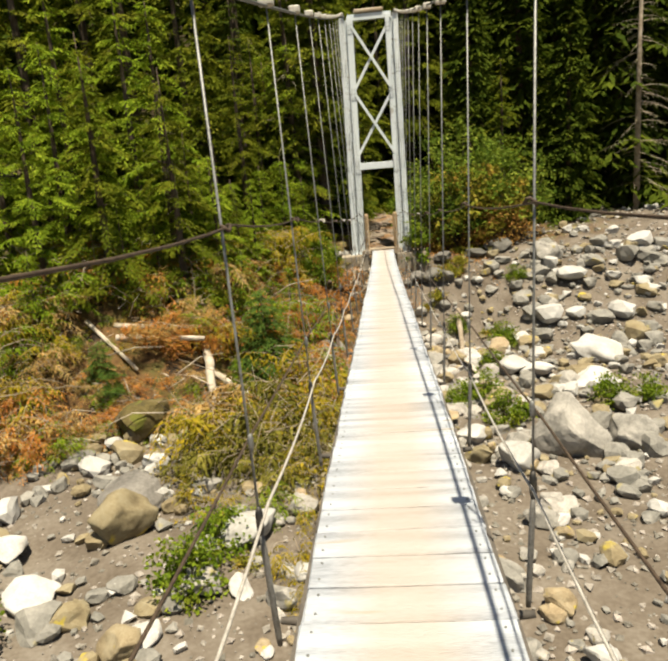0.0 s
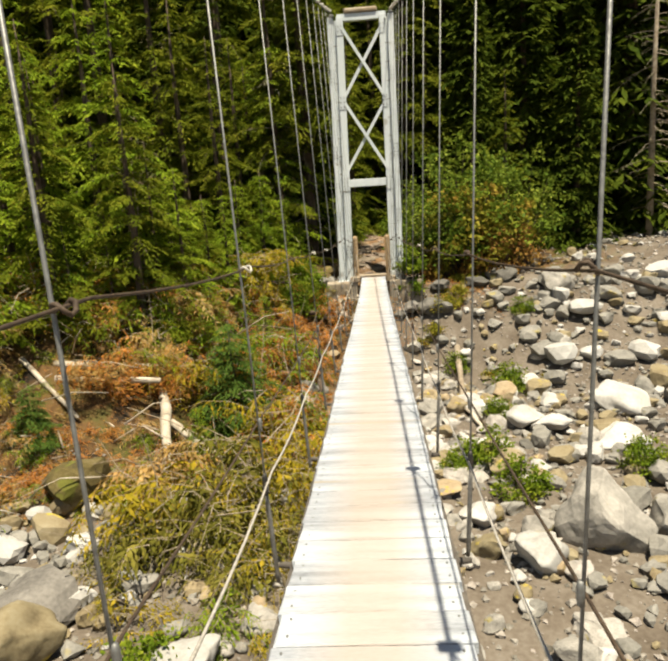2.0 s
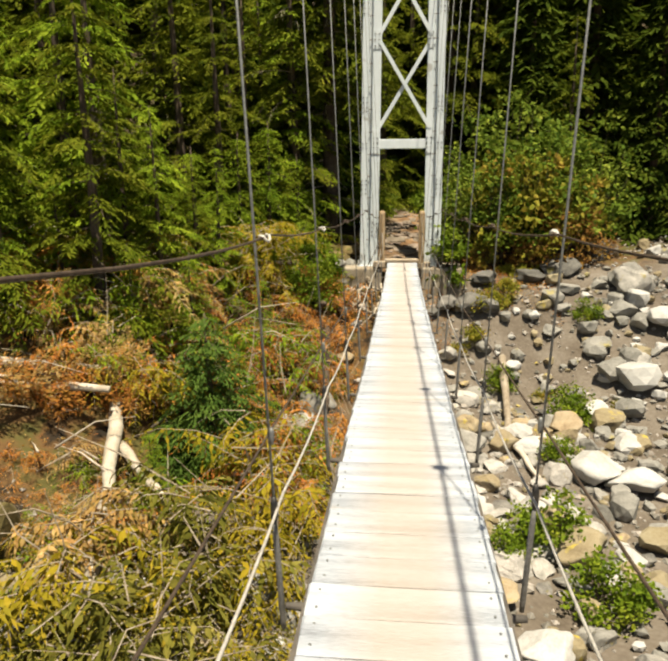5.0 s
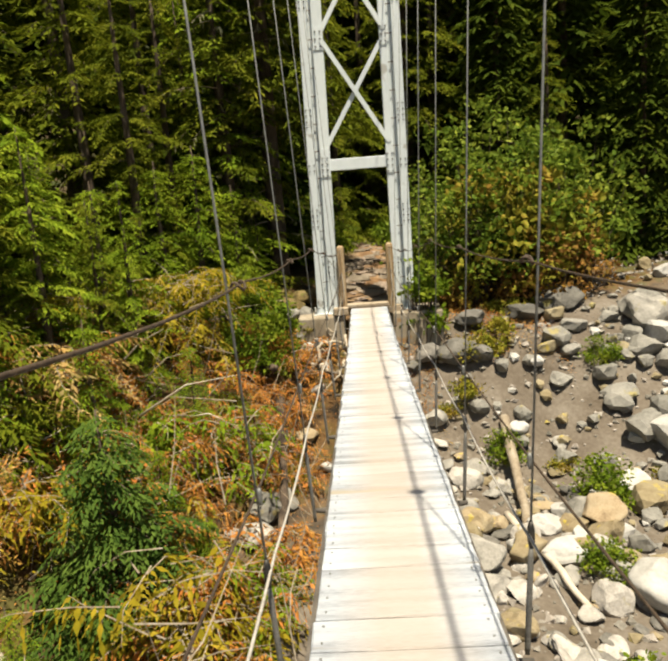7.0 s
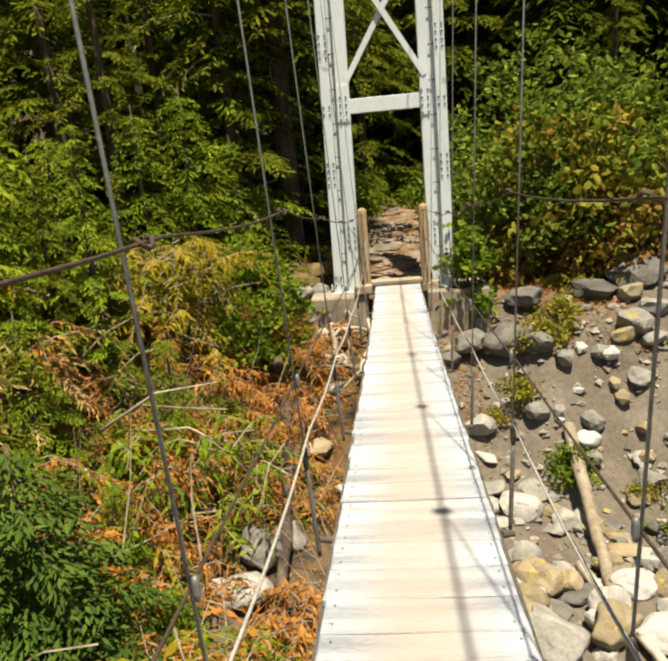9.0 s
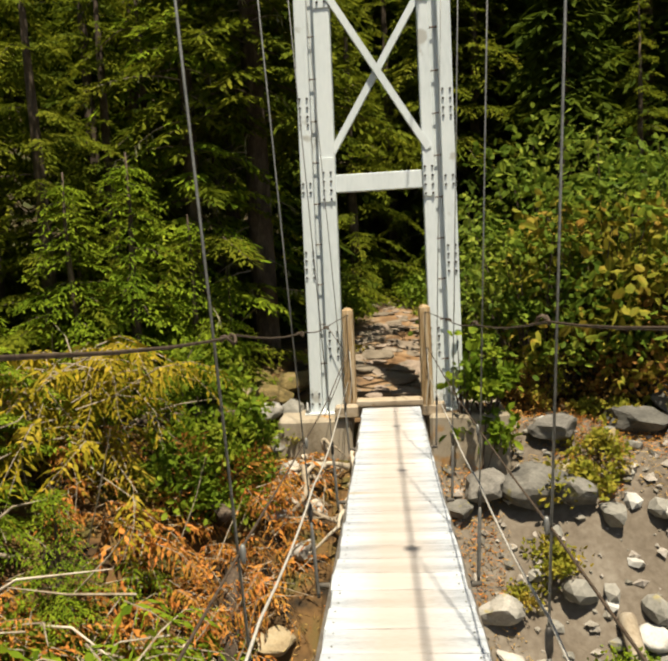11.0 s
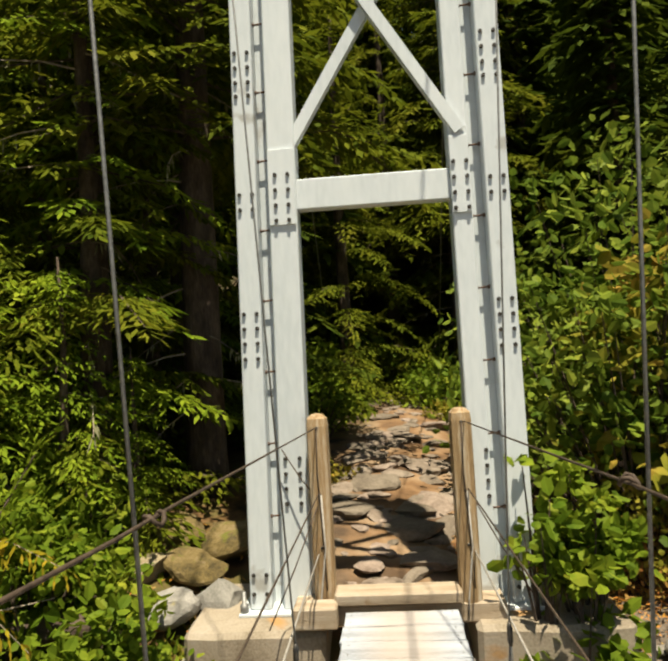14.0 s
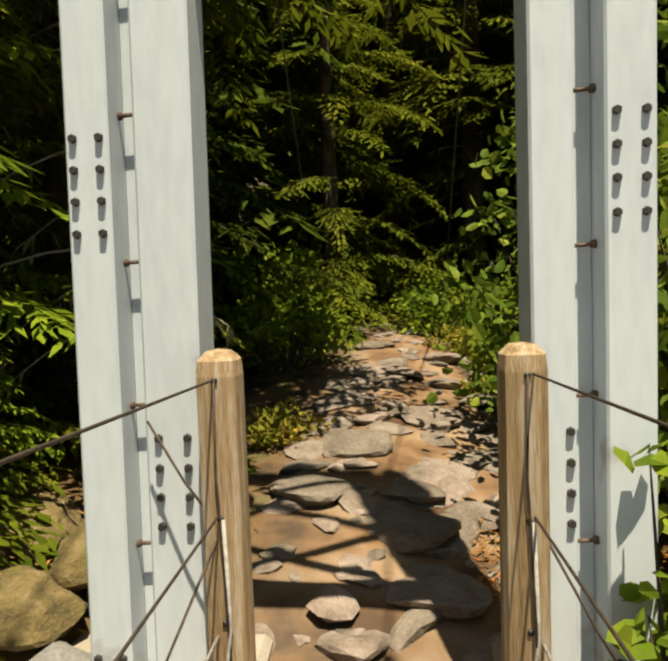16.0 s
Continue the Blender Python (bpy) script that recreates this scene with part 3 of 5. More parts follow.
def place_rock(x, y, size, look_, tall=1.0, name="boulder", sink=0.25):
    kinds, label = LOOKS[look_]
    if size > 0.62 and look_ in FINER:
        kinds = FINER[look_]
    ob = thing(name, label, "rock", "riverbank boulders", me=rr.choice(kinds))
    k = (size * rr.uniform(0.9, 1.1), size * rr.uniform(0.75, 1.0), size * tall)
    ob.matrix_world = Matrix.LocRotScale((x, y, ground_z(x, y) + 0.33 * k[2] * (1 - sink)), Euler((rr.uniform(-0.3, 0.3), rr.uniform(-0.3, 0.3), rr.uniform(0, 6.3))), k)
    return ob


BIG_RIGHT = [(2.95, 9.95, 1.2, "g", 1.3), (1.96, 9.25, 0.74, "p", 1.1), (3.39, 14.12, 0.94, "p", 0.6), (4.3, 13.24, 0.85, "p", 0.8), (3.76, 13.24, 0.8, "g", 0.8), (3.95, 9.95, 0.85, "g", 1.1), (1.45, 9.65, 0.66, "t", 0.9), (3.55, 9.05, 0.54, "g", 1), (5.0, 15.01, 1.3, "p", 0.7), (4.77, 13.35, 0.46, "p", 1), (4.64, 17.89, 0.69, "g", 0.8), (5.04, 19.7, 1.13, "g", 1), (2.27, 8.05, 0.6, "g", 0.6)]
BIG_MID = [(2.96, 14.35, 0.75, "p", 0.9), (3.62, 16.89, 0.5, "p", 0.8), (1.43, 17.45, 0.4, "g", 1), (1.49, 16.01, 0.38, "t", 1), (2.37, 15.23, 0.42, "t", 1.2), (2.9, 20.2, 0.9, "d", 0.7), (5.0, 19.9, 1.1, "g", 1), (1.3, 17.45, 0.57, "g", 0.9), (1.23, 16.01, 0.56, "t", 0.9), (0.96, 18.45, 0.5, "g", 0.9), (2.32, 18.22, 0.35, "p", 1), (1.5, 19.4, 0.85, "d", 0.9), (1.95, 19.25, 0.7, "d", 0.8), (0.98, 19.4, 0.6, "d", 0.9), (0.7, 19.2, 0.4, "d", 0.8), (1.9, 20, 0.7, "d", 0.8), (3.6, 20.6, 1.2, "d", 0.6)]
BIG_LEFT = [(-4.09, 8.55, 1.25, "d", 0.9), (-3.93, 7.65, 1.0, "t", 1.1), (-2.05, 7.45, 0.85, "p", 0.8), (-1.4, 8.25, 0.5, "g", 1), (-1.69, 15.9, 0.6, "g", 1), (-1.63, 16.34, 0.6, "g", 1.1), (-1.95, 15.9, 0.34, "p", 1.1), (-2.4, 6.35, 0.65, "g", 1), (-5.5, 7.35, 0.7, "p", 0.8), (-4.6, 6.35, 0.75, "p", 0.7), (-3.9, 5.75, 0.6, "t", 0.8), (-2.9, 5.45, 0.5, "p", 0.8), (-1.72, 21.2, 0.5, "m", 0.8), (-1.28, 20.95, 0.62, "m", 0.85), (-1.42, 20.55, 0.5, "m", 0.6), (-1.2, 20.35, 0.5, "g", 0.9), (-1.5, 20.1, 0.55, "g", 0.8), (-1.25, 19.85, 0.4, "g", 0.8), (-1.75, 20.5, 0.42, "t", 0.7), (-1.05, 19.5, 0.4, "g", 0.9), (-1.5, 19.6, 0.42, "t", 0.8), (-5.0, 11.55, 1.3, "m", 1.0)]
BESIDE = [(0.95, 12.79, 0.75, "t", 0.5), (0.9, 12.05, 0.6, "t", 0.5), (0.85, 13.57, 0.6, "g", 0.5), (1.0, 14.57, 0.55, "g", 0.5), (1.0, 11.35, 0.65, "t", 0.45), (0.85, 10.65, 0.5, "g", 0.5), (-0.9, 18.56, 0.35, "g", 0.8), (-1.1, 17.89, 0.4, "t", 0.8), (-0.75, 17.45, 0.3, "p", 0.8), (-1.2, 18.89, 0.3, "p", 0.8), (-0.8, 19, 0.3, "g", 0.9), (-1.35, 16.67, 0.45, "g", 0.8)]
for row in BIG_RIGHT + BIG_MID + BIG_LEFT + BESIDE:
    place_rock(*row)
for _ in range(2300):
    u = rr.random()
    if u < 0.72:
        x, y = rr.uniform(0.9, 9.5), rr.uniform(4.8, 20.3)
        if y > 19 and x < 1.6:
            continue
    else:
        x, y = rr.uniform(-6.5, -0.7), rr.uniform(3.8, 11.3)
    if (y < 8.6 and rr.random() < 0.5) or (u < 0.72 and y > 15.5 and x < 3.5 and rr.random() < 0.15):
        continue
    far = ramp01(y, 10, 20)
    size = 0.13 + 0.46 * rr.random() ** 2.2 * (0.75 + 0.55 * far)
    if x < 2.8 and y > 16.5:
        size = min(size, 0.26)
    loose.append((x, y, size * (1.5 if rr.random() < 0.18 else 1), rr.choices("gpt", (0.58, 0.16, 0.26))[0], rr.uniform(0.7, 1.1)))
for _ in range(190):
    x, y = rr.uniform(3, 13), rr.uniform(19.5, 27)
    if y > 21 + (x - 3) * 0.75:
        continue
    loose.append((x, y, 0.15 + 0.4 * rr.random() ** 2, rr.choices("gpt", (0.5, 0.3, 0.2))[0], rr.uniform(0.6, 1)))
loose.sort(key=lambda r: abs(r[0]) + 0.3 * max(0, r[1] - 16) - 2 * r[2])
for row in loose[:280]:
    place_rock(*row, "rock")
strip = random.Random(77)
for k in range(110):
    y = 11.6 + 6.6 * (k + strip.random()) / 110
    x, size = strip.uniform(1.0, 2.9), strip.uniform(0.16, 0.46)
    if math.hypot(x - 1.3, y - 12.25) > 0.3 and not (1.6 < x < 2.2 and y > 14.0):
        place_rock(x, y, size, strip.choices("gtd", (0.5, 0.25, 0.25))[0], strip.uniform(0.35, 0.6), "rock")
rest = {"g": ([], []), "p": ([], []), "t": ([], [])}
LITE = {k: [rock_mesh(80 + i, m, 0.7, 8, False, 2) for i in range(3)] for k, m in (("g", ROCK), ("p", PALEROCK), ("t", TANROCK))}
TINY = {k: [rock_mesh(80 + i, m, 0.7, 8, False, 1) for i in range(3)] for k, m in (("g", ROCK), ("p", PALEROCK), ("t", TANROCK))}
for x, y, size, kind_, tall in loose[280:]:
    me = rr.choice((LITE if size > 0.36 else TINY)[kind_])
    m = Matrix.LocRotScale((x, y, ground_z(x, y) + 0.25 * size * tall), Euler((rr.uniform(-0.3, 0.3), rr.uniform(-0.3, 0.3), rr.uniform(0, 6.3))), (size, size * 0.85, size * tall))
    vs, fs = rest[kind_]
    o = len(vs)
    vs.extend((m @ v.co)[:] for v in me.vertices)
    fs.extend(tuple(i + o for i in p.vertices) for p in me.polygons)
for kind_, mat in (("g", ROCK), ("p", PALEROCK), ("t", TANROCK)):
    thing("rubble", "loose river stones scattered over the far bank", "rubble", me=mesh_of("rubble", *rest[kind_], mat), kind="stuff")


def gravel(count, x0, x1, y0, y1, s0, s1, seed):
    rng = np.random.default_rng(seed)
    base = np.array([(1, 0, 0), (-1, 0, 0), (0, 1, 0), (0, -1, 0), (0, 0, 1), (0, 0, -1)], float)
    tri = [(0, 2, 4), (2, 1, 4), (1, 3, 4), (3, 0, 4), (2, 0, 5), (1, 2, 5), (3, 1, 5), (0, 3, 5)]
    vs, fs = [], []
    for i in range(count):
        x, y = rng.uniform(x0, x1), rng.uniform(y0, y1)
        s = s0 + (s1 - s0) * rng.random() ** 2.5
        rot = np.array(Euler(tuple(rng.uniform(0, 6.3, 3))).to_matrix())
        pts = (base * rng.uniform(0.6, 1.2, (6, 1))) @ rot.T * s
        pts[:, 2] *= 0.7
        pts += (x, y, ground_z(x, y) + s * 0.2)
        o = len(vs)
        vs.extend(pts.tolist())
        fs.extend((a + o, b + o, c + o) for a, b, c in tri)
    return mesh_of("gravel", vs, fs, GRAVEL)


thing("gravel", "loose grey and tan gravel strewn over the riverbed", "gravel", me=gravel(9500, 0.3, 10, 3.6, 20.3, 0.015, 0.085, 3), kind="stuff")
thing("gravel", "loose pale gravel beside the brush", "gravel", me=gravel(3200, -6.5, 0.3, 3.2, 12.8, 0.015, 0.08, 4), kind="stuff")
thing("gravel", "loose stones on the upper rubble bank", "gravel", me=gravel(1800, 3, 13, 19.5, 27, 0.02, 0.11, 5), kind="stuff")

# path of flat stones behind the tower
rp = random.Random(3)
SLABS = [rock_mesh(90 + i, PATHROCK, 0.6, 9, False, 2) for i in range(5)]
for _ in range(230):
    y = rp.uniform(20.45, 27.5)
    x = 0.12 + 0.05 * (y - 20) + rp.uniform(-0.75, 0.75)
    ob = thing("path_stone", "flat brownish stone set in the dirt path", "stone", "path stones", me=rp.choice(SLABS))
    s = 0.1 + 0.42 * rp.random() ** 1.6
    ob.matrix_world = Matrix.LocRotScale((x, y, ground_z(x, y) - s * 0.02), Euler((rp.uniform(-0.15, 0.15), rp.uniform(-0.15, 0.15), rp.uniform(0, 6))), (s, s * 0.8, s * 0.5))


BLOCKS = [rock_mesh(110 + i, PATHROCK, 0.62, 10, False, 3) for i in range(4)]
for x, y, s in ((0.55, 20.75, 0.62), (0.25, 20.95, 0.5), (0.75, 21.3, 0.55), (0.1, 21.5, 0.66), (-0.35, 21.9, 0.6), (0.35, 22.1, 0.7), (-0.15, 22.6, 0.62), (0.8, 22.5, 0.6), (0.35, 23.2, 0.6), (-0.35, 23.4, 0.55), (0.95, 23.8, 0.6), (0.2, 24.3, 0.55), (0.65, 25.0, 0.5)):
    ob = thing("path_stone", "large brown-grey block set in the dirt path", "stone", "path stones", me=rp.choice(BLOCKS))
    ob.matrix_world = Matrix.LocRotScale((x, y, ground_z(x, y) - s * 0.01), Euler((rp.uniform(-0.14, 0.14), rp.uniform(-0.14, 0.14), rp.uniform(0, 6))), (s * 1.15, s * 0.9, s * 0.5))


# ---- plants ----
def diamonds(P, D, S, length, width):
    """Leaf-shaped faces: from P along D, with their width along S."""
    P, D, S = (np.asarray(a, float) for a in (P, D, S))
    length, width = np.asarray(length)[:, None], np.asarray(width)[:, None]
    mid = P + D * length * 0.45
    vs = np.stack([P, mid + S * width / 2, P + D * length, mid - S * width / 2], 1).reshape(-1, 3)
    return vs.tolist(), [(4 * i, 4 * i + 1, 4 * i + 2, 4 * i + 3) for i in range(len(P))]


def ovals(P, D, S, length, width):
    """Rounded six-cornered leaves, slightly folded along the midrib."""
    P, D, S = (np.asarray(a, float) for a in (P, D, S))
    length, width = np.asarray(length)[:, None], np.asarray(width)[:, None]
    fold = np.cross(D, S) * width * 0.12
    a, b = P + D * length * 0.28 + fold, P + D * length * 0.72 + fold
    vs = np.stack([P, a + S * width * 0.46, b + S * width * 0.42, P + D * length, b - S * width * 0.42, a - S * width * 0.46], 1).reshape(-1, 3)
    return vs.tolist(), [f for i in range(0, 6 * len(P), 6) for f in ((i, i + 1, i + 2, i + 3), (i, i + 3, i + 4, i + 5))]


def unit(a):
    return a / np.maximum(np.linalg.norm(a, axis=-1, keepdims=True), 1e-6)


def bough(acc, start, out, length, rng, step=0.12, leaf=0.10, lift=0.15, droop=0.4, spread=0.36):
    """One flat drooping fir bough: twigs both sides of a limb, with leaflet sprays on each; returns the limb's line."""
    lat = np.array((-out[1], out[0], 0.0))
    up = np.array((0, 0, 1.0))
    m = max(4, int(length / step))
    s = np.linspace(0.15, 1.0, m)
    path = start + out * (s * length)[:, None] + up * (length * (lift * s - droop * s * s))[:, None]
    n = 2 * m
    i = np.repeat(np.arange(m), 2)
    sd = np.tile((-1.0, 1.0), m)[:, None]
    tw = (0.10 + spread * length * (1 - s[i]) ** 0.8 * np.minimum(1, s[i] * 2.6)) * rng.uniform(0.65, 1.25, n)
    d = unit(out * rng.uniform(0.45, 0.95, (n, 1)) + lat * sd * rng.uniform(0.6, 1.0, (n, 1)) + up * rng.uniform(-0.5, 0.0, (n, 1)))
    k = np.maximum(2, (tw / (leaf * 0.5)).astype(int))
    r = np.repeat(np.arange(n), k)
    j = np.concatenate([np.arange(c) for c in k]) / k[r]
    base = path[i][r] + d[r] * (tw[r] * j)[:, None] - up * (0.22 * tw[r] * j * j)[:, None]
    turn = np.where(np.arange(len(r)) % 2, 1.0, -1.0)[:, None] * rng.uniform(0.15, 0.75, (len(r), 1))
    across = unit(np.cross(d[r], up))
    dd = unit(d[r] + across * turn + up * rng.uniform(-0.85, 0.05, (len(r), 1)))
    acc[0].append(base)
    acc[1].append(dd)
    acc[2].append(unit(np.cross(dd, up + rng.uniform(-0.35, 0.35, (len(r), 3)))))
    acc[3].append(leaf * rng.uniform(0.8, 1.6, len(r)))
    acc[4].append(leaf * rng.uniform(0.28, 0.50, len(r)))
    return [tuple(start), tuple(path[m // 2]), tuple(path[-2])]


def conifer_geo(height, radius, seed, whorl=0.42, per=6, leaf=0.12, clear=0.05, droop=0.4, step=0.13, taper=0.85, spread=0.36):
    """Limbs and needle sprays of a fir in separate tiers."""
    rng = np.random.default_rng(seed)
    acc = ([], [], [], [], [])
    limbs = []
    z = height * clear
    while z < height * 0.985:
        f = z / height
        reach = radius * (1 - f) ** taper
        tier = rng.uniform(0.8, 1.15)
        for k in range(per):
            if rng.random() < 0.1:
                continue
            a = 6.283 * (k + rng.uniform(-0.4, 0.4)) / per + z * 5
            length = reach * tier * rng.uniform(0.6, 1.15) + 0.15
            start = np.array((0, 0, z + rng.uniform(-0.22, 0.22) * whorl))
            out = np.array((math.cos(a), math.sin(a), 0.0))
            line = bough(acc, start, out, length, rng, step, leaf, rng.uniform(0.0, 0.25), droop * rng.uniform(0.5, 1.3), spread)
            limbs.append((line, 0.006 + 0.006 * length))
        z += whorl * (0.8 + 0.4 * rng.random()) * (1.0 - 0.45 * f)
    return diamonds(*(np.concatenate(a) for a in acc)), limbs


def conifer_meshes(height, radius, seed, needles, **kw):
    leaves, limbs = conifer_geo(height, radius, seed, **kw)
    rb = 0.035 + height * 0.013
    trunk = tube([(0, 0, -0.4), (0, 0, 0.4), (0.04, 0, height * 0.4), (0, 0.03, height * 0.75), (0, 0, height * 0.99)], [rb * 1.25, rb, rb * 0.7, rb * 0.35, 0.01], 9)
    limb = join_geo([tube(p, [r, r * 0.6, 0.004], 3) for p, r in limbs[::3]])
    return (mesh_of("trunk", *trunk, BARK, True), mesh_of("limbs", *limb, BARK), mesh_of("crown", *leaves, needles))


def plant_tree(meshes, x, y, turn, size, label, name="fir_tree", group="forest firs", sink=0.0):
    tr = thing(name, label, "tree", group, at=(x, y, ground_z(x, y) - sink))
    tr.rotation_euler = (0, 0, turn)
    tr.scale = (size, size, size)
    for nm, me in zip(("trunk", "branchwork", "crown", "deadwood", "lichen"), meshes):
        tagged(part(nm, me, tr), kind="stuff" if nm != "trunk" else "")
    return tr


# NEAR and FINE take the dulled needles, so young front firs stand out lit.
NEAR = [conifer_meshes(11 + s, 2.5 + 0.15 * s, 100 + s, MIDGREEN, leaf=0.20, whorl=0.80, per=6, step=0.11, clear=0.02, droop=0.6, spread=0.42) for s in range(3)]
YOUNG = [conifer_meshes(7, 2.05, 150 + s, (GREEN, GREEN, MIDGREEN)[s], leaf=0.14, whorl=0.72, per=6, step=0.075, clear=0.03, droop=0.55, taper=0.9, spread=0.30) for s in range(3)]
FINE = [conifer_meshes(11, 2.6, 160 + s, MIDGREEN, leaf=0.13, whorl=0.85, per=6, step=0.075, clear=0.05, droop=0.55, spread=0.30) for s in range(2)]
# DIM and FAR wear the needles that have shade painted in.
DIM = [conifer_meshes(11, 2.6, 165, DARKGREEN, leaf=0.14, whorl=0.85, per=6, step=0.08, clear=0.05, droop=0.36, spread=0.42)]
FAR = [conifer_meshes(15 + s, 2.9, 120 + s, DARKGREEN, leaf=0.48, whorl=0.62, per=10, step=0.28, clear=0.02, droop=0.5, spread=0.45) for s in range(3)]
rt = random.Random(21)
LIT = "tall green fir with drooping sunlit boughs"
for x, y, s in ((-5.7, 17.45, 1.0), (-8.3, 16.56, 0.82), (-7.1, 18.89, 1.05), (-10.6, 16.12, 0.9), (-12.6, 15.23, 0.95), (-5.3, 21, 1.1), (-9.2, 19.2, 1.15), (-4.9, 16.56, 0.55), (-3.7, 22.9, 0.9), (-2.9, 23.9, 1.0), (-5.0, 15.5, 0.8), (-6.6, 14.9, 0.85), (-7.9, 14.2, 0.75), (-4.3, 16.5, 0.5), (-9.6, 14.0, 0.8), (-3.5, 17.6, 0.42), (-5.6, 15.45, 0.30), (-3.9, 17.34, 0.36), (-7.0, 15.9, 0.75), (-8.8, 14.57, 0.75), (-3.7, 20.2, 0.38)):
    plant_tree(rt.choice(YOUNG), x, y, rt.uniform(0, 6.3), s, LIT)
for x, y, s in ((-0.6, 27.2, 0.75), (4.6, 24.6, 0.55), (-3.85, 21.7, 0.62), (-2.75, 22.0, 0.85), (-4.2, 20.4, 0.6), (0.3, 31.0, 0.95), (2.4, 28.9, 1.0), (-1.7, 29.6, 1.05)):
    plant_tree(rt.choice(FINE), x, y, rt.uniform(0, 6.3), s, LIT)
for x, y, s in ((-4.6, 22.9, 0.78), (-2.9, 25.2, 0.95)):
    plant_tree(DIM[0], x, y, rt.uniform(0, 6.3), s, "fir behind the tower with shade put into its needle colour")
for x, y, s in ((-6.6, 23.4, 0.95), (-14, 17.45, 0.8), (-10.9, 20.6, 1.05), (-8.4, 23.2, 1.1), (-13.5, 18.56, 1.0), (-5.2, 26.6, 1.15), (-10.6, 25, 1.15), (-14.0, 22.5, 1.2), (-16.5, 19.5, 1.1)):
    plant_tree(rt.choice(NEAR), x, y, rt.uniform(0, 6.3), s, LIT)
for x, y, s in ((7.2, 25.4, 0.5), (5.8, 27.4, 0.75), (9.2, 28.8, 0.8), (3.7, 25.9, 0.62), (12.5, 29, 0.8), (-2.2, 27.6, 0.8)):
    plant_tree(rt.choice(FAR), x, y, rt.uniform(0, 6.3), s, "slope fir with forest shade put into its needle colour")
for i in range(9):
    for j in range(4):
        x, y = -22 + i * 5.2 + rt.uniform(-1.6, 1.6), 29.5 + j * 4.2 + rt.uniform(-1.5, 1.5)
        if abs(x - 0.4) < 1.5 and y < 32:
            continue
        plant_tree(rt.choice(FAR), x, y, rt.uniform(0, 6.3), rt.uniform(0.85, 1.2), "slope fir with forest shade put into its needle colour")
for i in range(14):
    plant_tree(rt.choice(FAR), -36 + i * 5.4 + rt.uniform(-1.5, 1.5), 50 + rt.uniform(-3, 3), rt.uniform(0, 6.3), rt.uniform(1.0, 1.4), "distant fir high on the slope with shade-darkened needle colour")
sap = conifer_meshes(2.1, 1.08, 7, SAPLING, leaf=0.075, whorl=0.25, per=8, step=0.055, clear=0.02, droop=0.42, spread=0.42)
plant_tree(sap, -2.92, 14.5, 0.4, 1.12, "small dense dark green fir on the brushy bank", "young_fir", "young firs")
plant_tree(sap, -6.2, 12.6, 2.0, 0.5, "small dense dark green fir on the brushy bank", "young_fir", "young firs")


def bare_tree(height, seed, gap=0.085):
    rng = np.random.default_rng(seed)
    tk = tube([(0, 0, -0.3), (0.05, 0, height * 0.5), (0, 0.05, height)], [0.13, 0.085, 0.02], 9)
    br, P, D, S, L, W = [], [], [], [], [], []
    for z in np.arange(1.0, height - 0.3, gap):
        a = rng.uniform(0, 6.28)
        l = rng.uniform(0.5, 2.1) * (1 - 0.5 * z / height)
        o = np.array((math.cos(a), math.sin(a), 0))
        rise = rng.uniform(-0.35, 0.25)
        side = np.array((-o[1], o[0], 0)) * rng.uniform(-0.3, 0.3)
        pts = [tuple(o * l * t + side * l * t * t + (0, 0, z + rise * l * t - 0.30 * l * t * t)) for t in (0, 0.3, 0.6, 0.85, 1)]
        br.append(tube(pts, [0.014, 0.011, 0.008, 0.004, 0.002], 3))
        for t in rng.uniform(0.3, 1, int(11 * l)):
            p = o * l * t + side * l * t * t + (0, 0, z + rise * l * t - 0.30 * l * t * t)
            d = unit(np.array((rng.uniform(-0.4, 0.4), rng.uniform(-0.4, 0.4), -1.0)) + o * 0.3)
            P.append(p), D.append(d), S.append(unit(np.cross(d, rng.normal(size=3)))), L.append(rng.uniform(0.06, 0.18)), W.append(rng.uniform(0.010, 0.028))
    return mesh_of("trunk", *tk, TWIG, True), mesh_of("limbs", *join_geo(br), TWIG), mesh_of("lichen", *diamonds(P, D, S, L, W), LICHEN)


dead = bare_tree(11, 5)
snag = bare_tree(7, 6, 0.19)
OLD = conifer_meshes(15, 2.9, 140, MIDGREEN, leaf=0.17, whorl=0.6, per=10, step=0.13, clear=0.27, droop=0.5, spread=0.42) + snag[1:]
plant_tree(OLD, -1.85, 22.5, 1.0, 0.92, "old rough-barked fir with a bare lower trunk")
EDGE = conifer_meshes(7.5, 1.75, 155, GREEN, leaf=0.14, whorl=0.85, per=6, step=0.085, clear=0.2, droop=0.5, taper=0.9, spread=0.3) + snag[1:]
plant_tree(EDGE, -2.65, 21.65, 0.6, 0.95, "green fir at the forest edge with lichen-hung dead twigs")
plant_tree(OLD, 1.6, 28.9, 2.0, 0.9, "old rough-barked fir with a bare lower trunk")
for x, y, s, lab in ((9.9, 25.9, 1.0, "bare grey dead conifer hung with pale lichen"), (-5.3, 16.78, 0.3, "bare grey dead conifer hung with pale lichen")):
    tr = thing("dead_tree", lab, "tree", "dead trees", at=(x, y, ground_z(x, y)))
    tr.scale, tr.rotation_euler = (s, s, s), (0, 0, x)
    for nm, me in zip(("trunk", "branchwork", "lichen"), dead):
        tagged(part(nm, me, tr), kind="stuff" if nm != "trunk" else "")


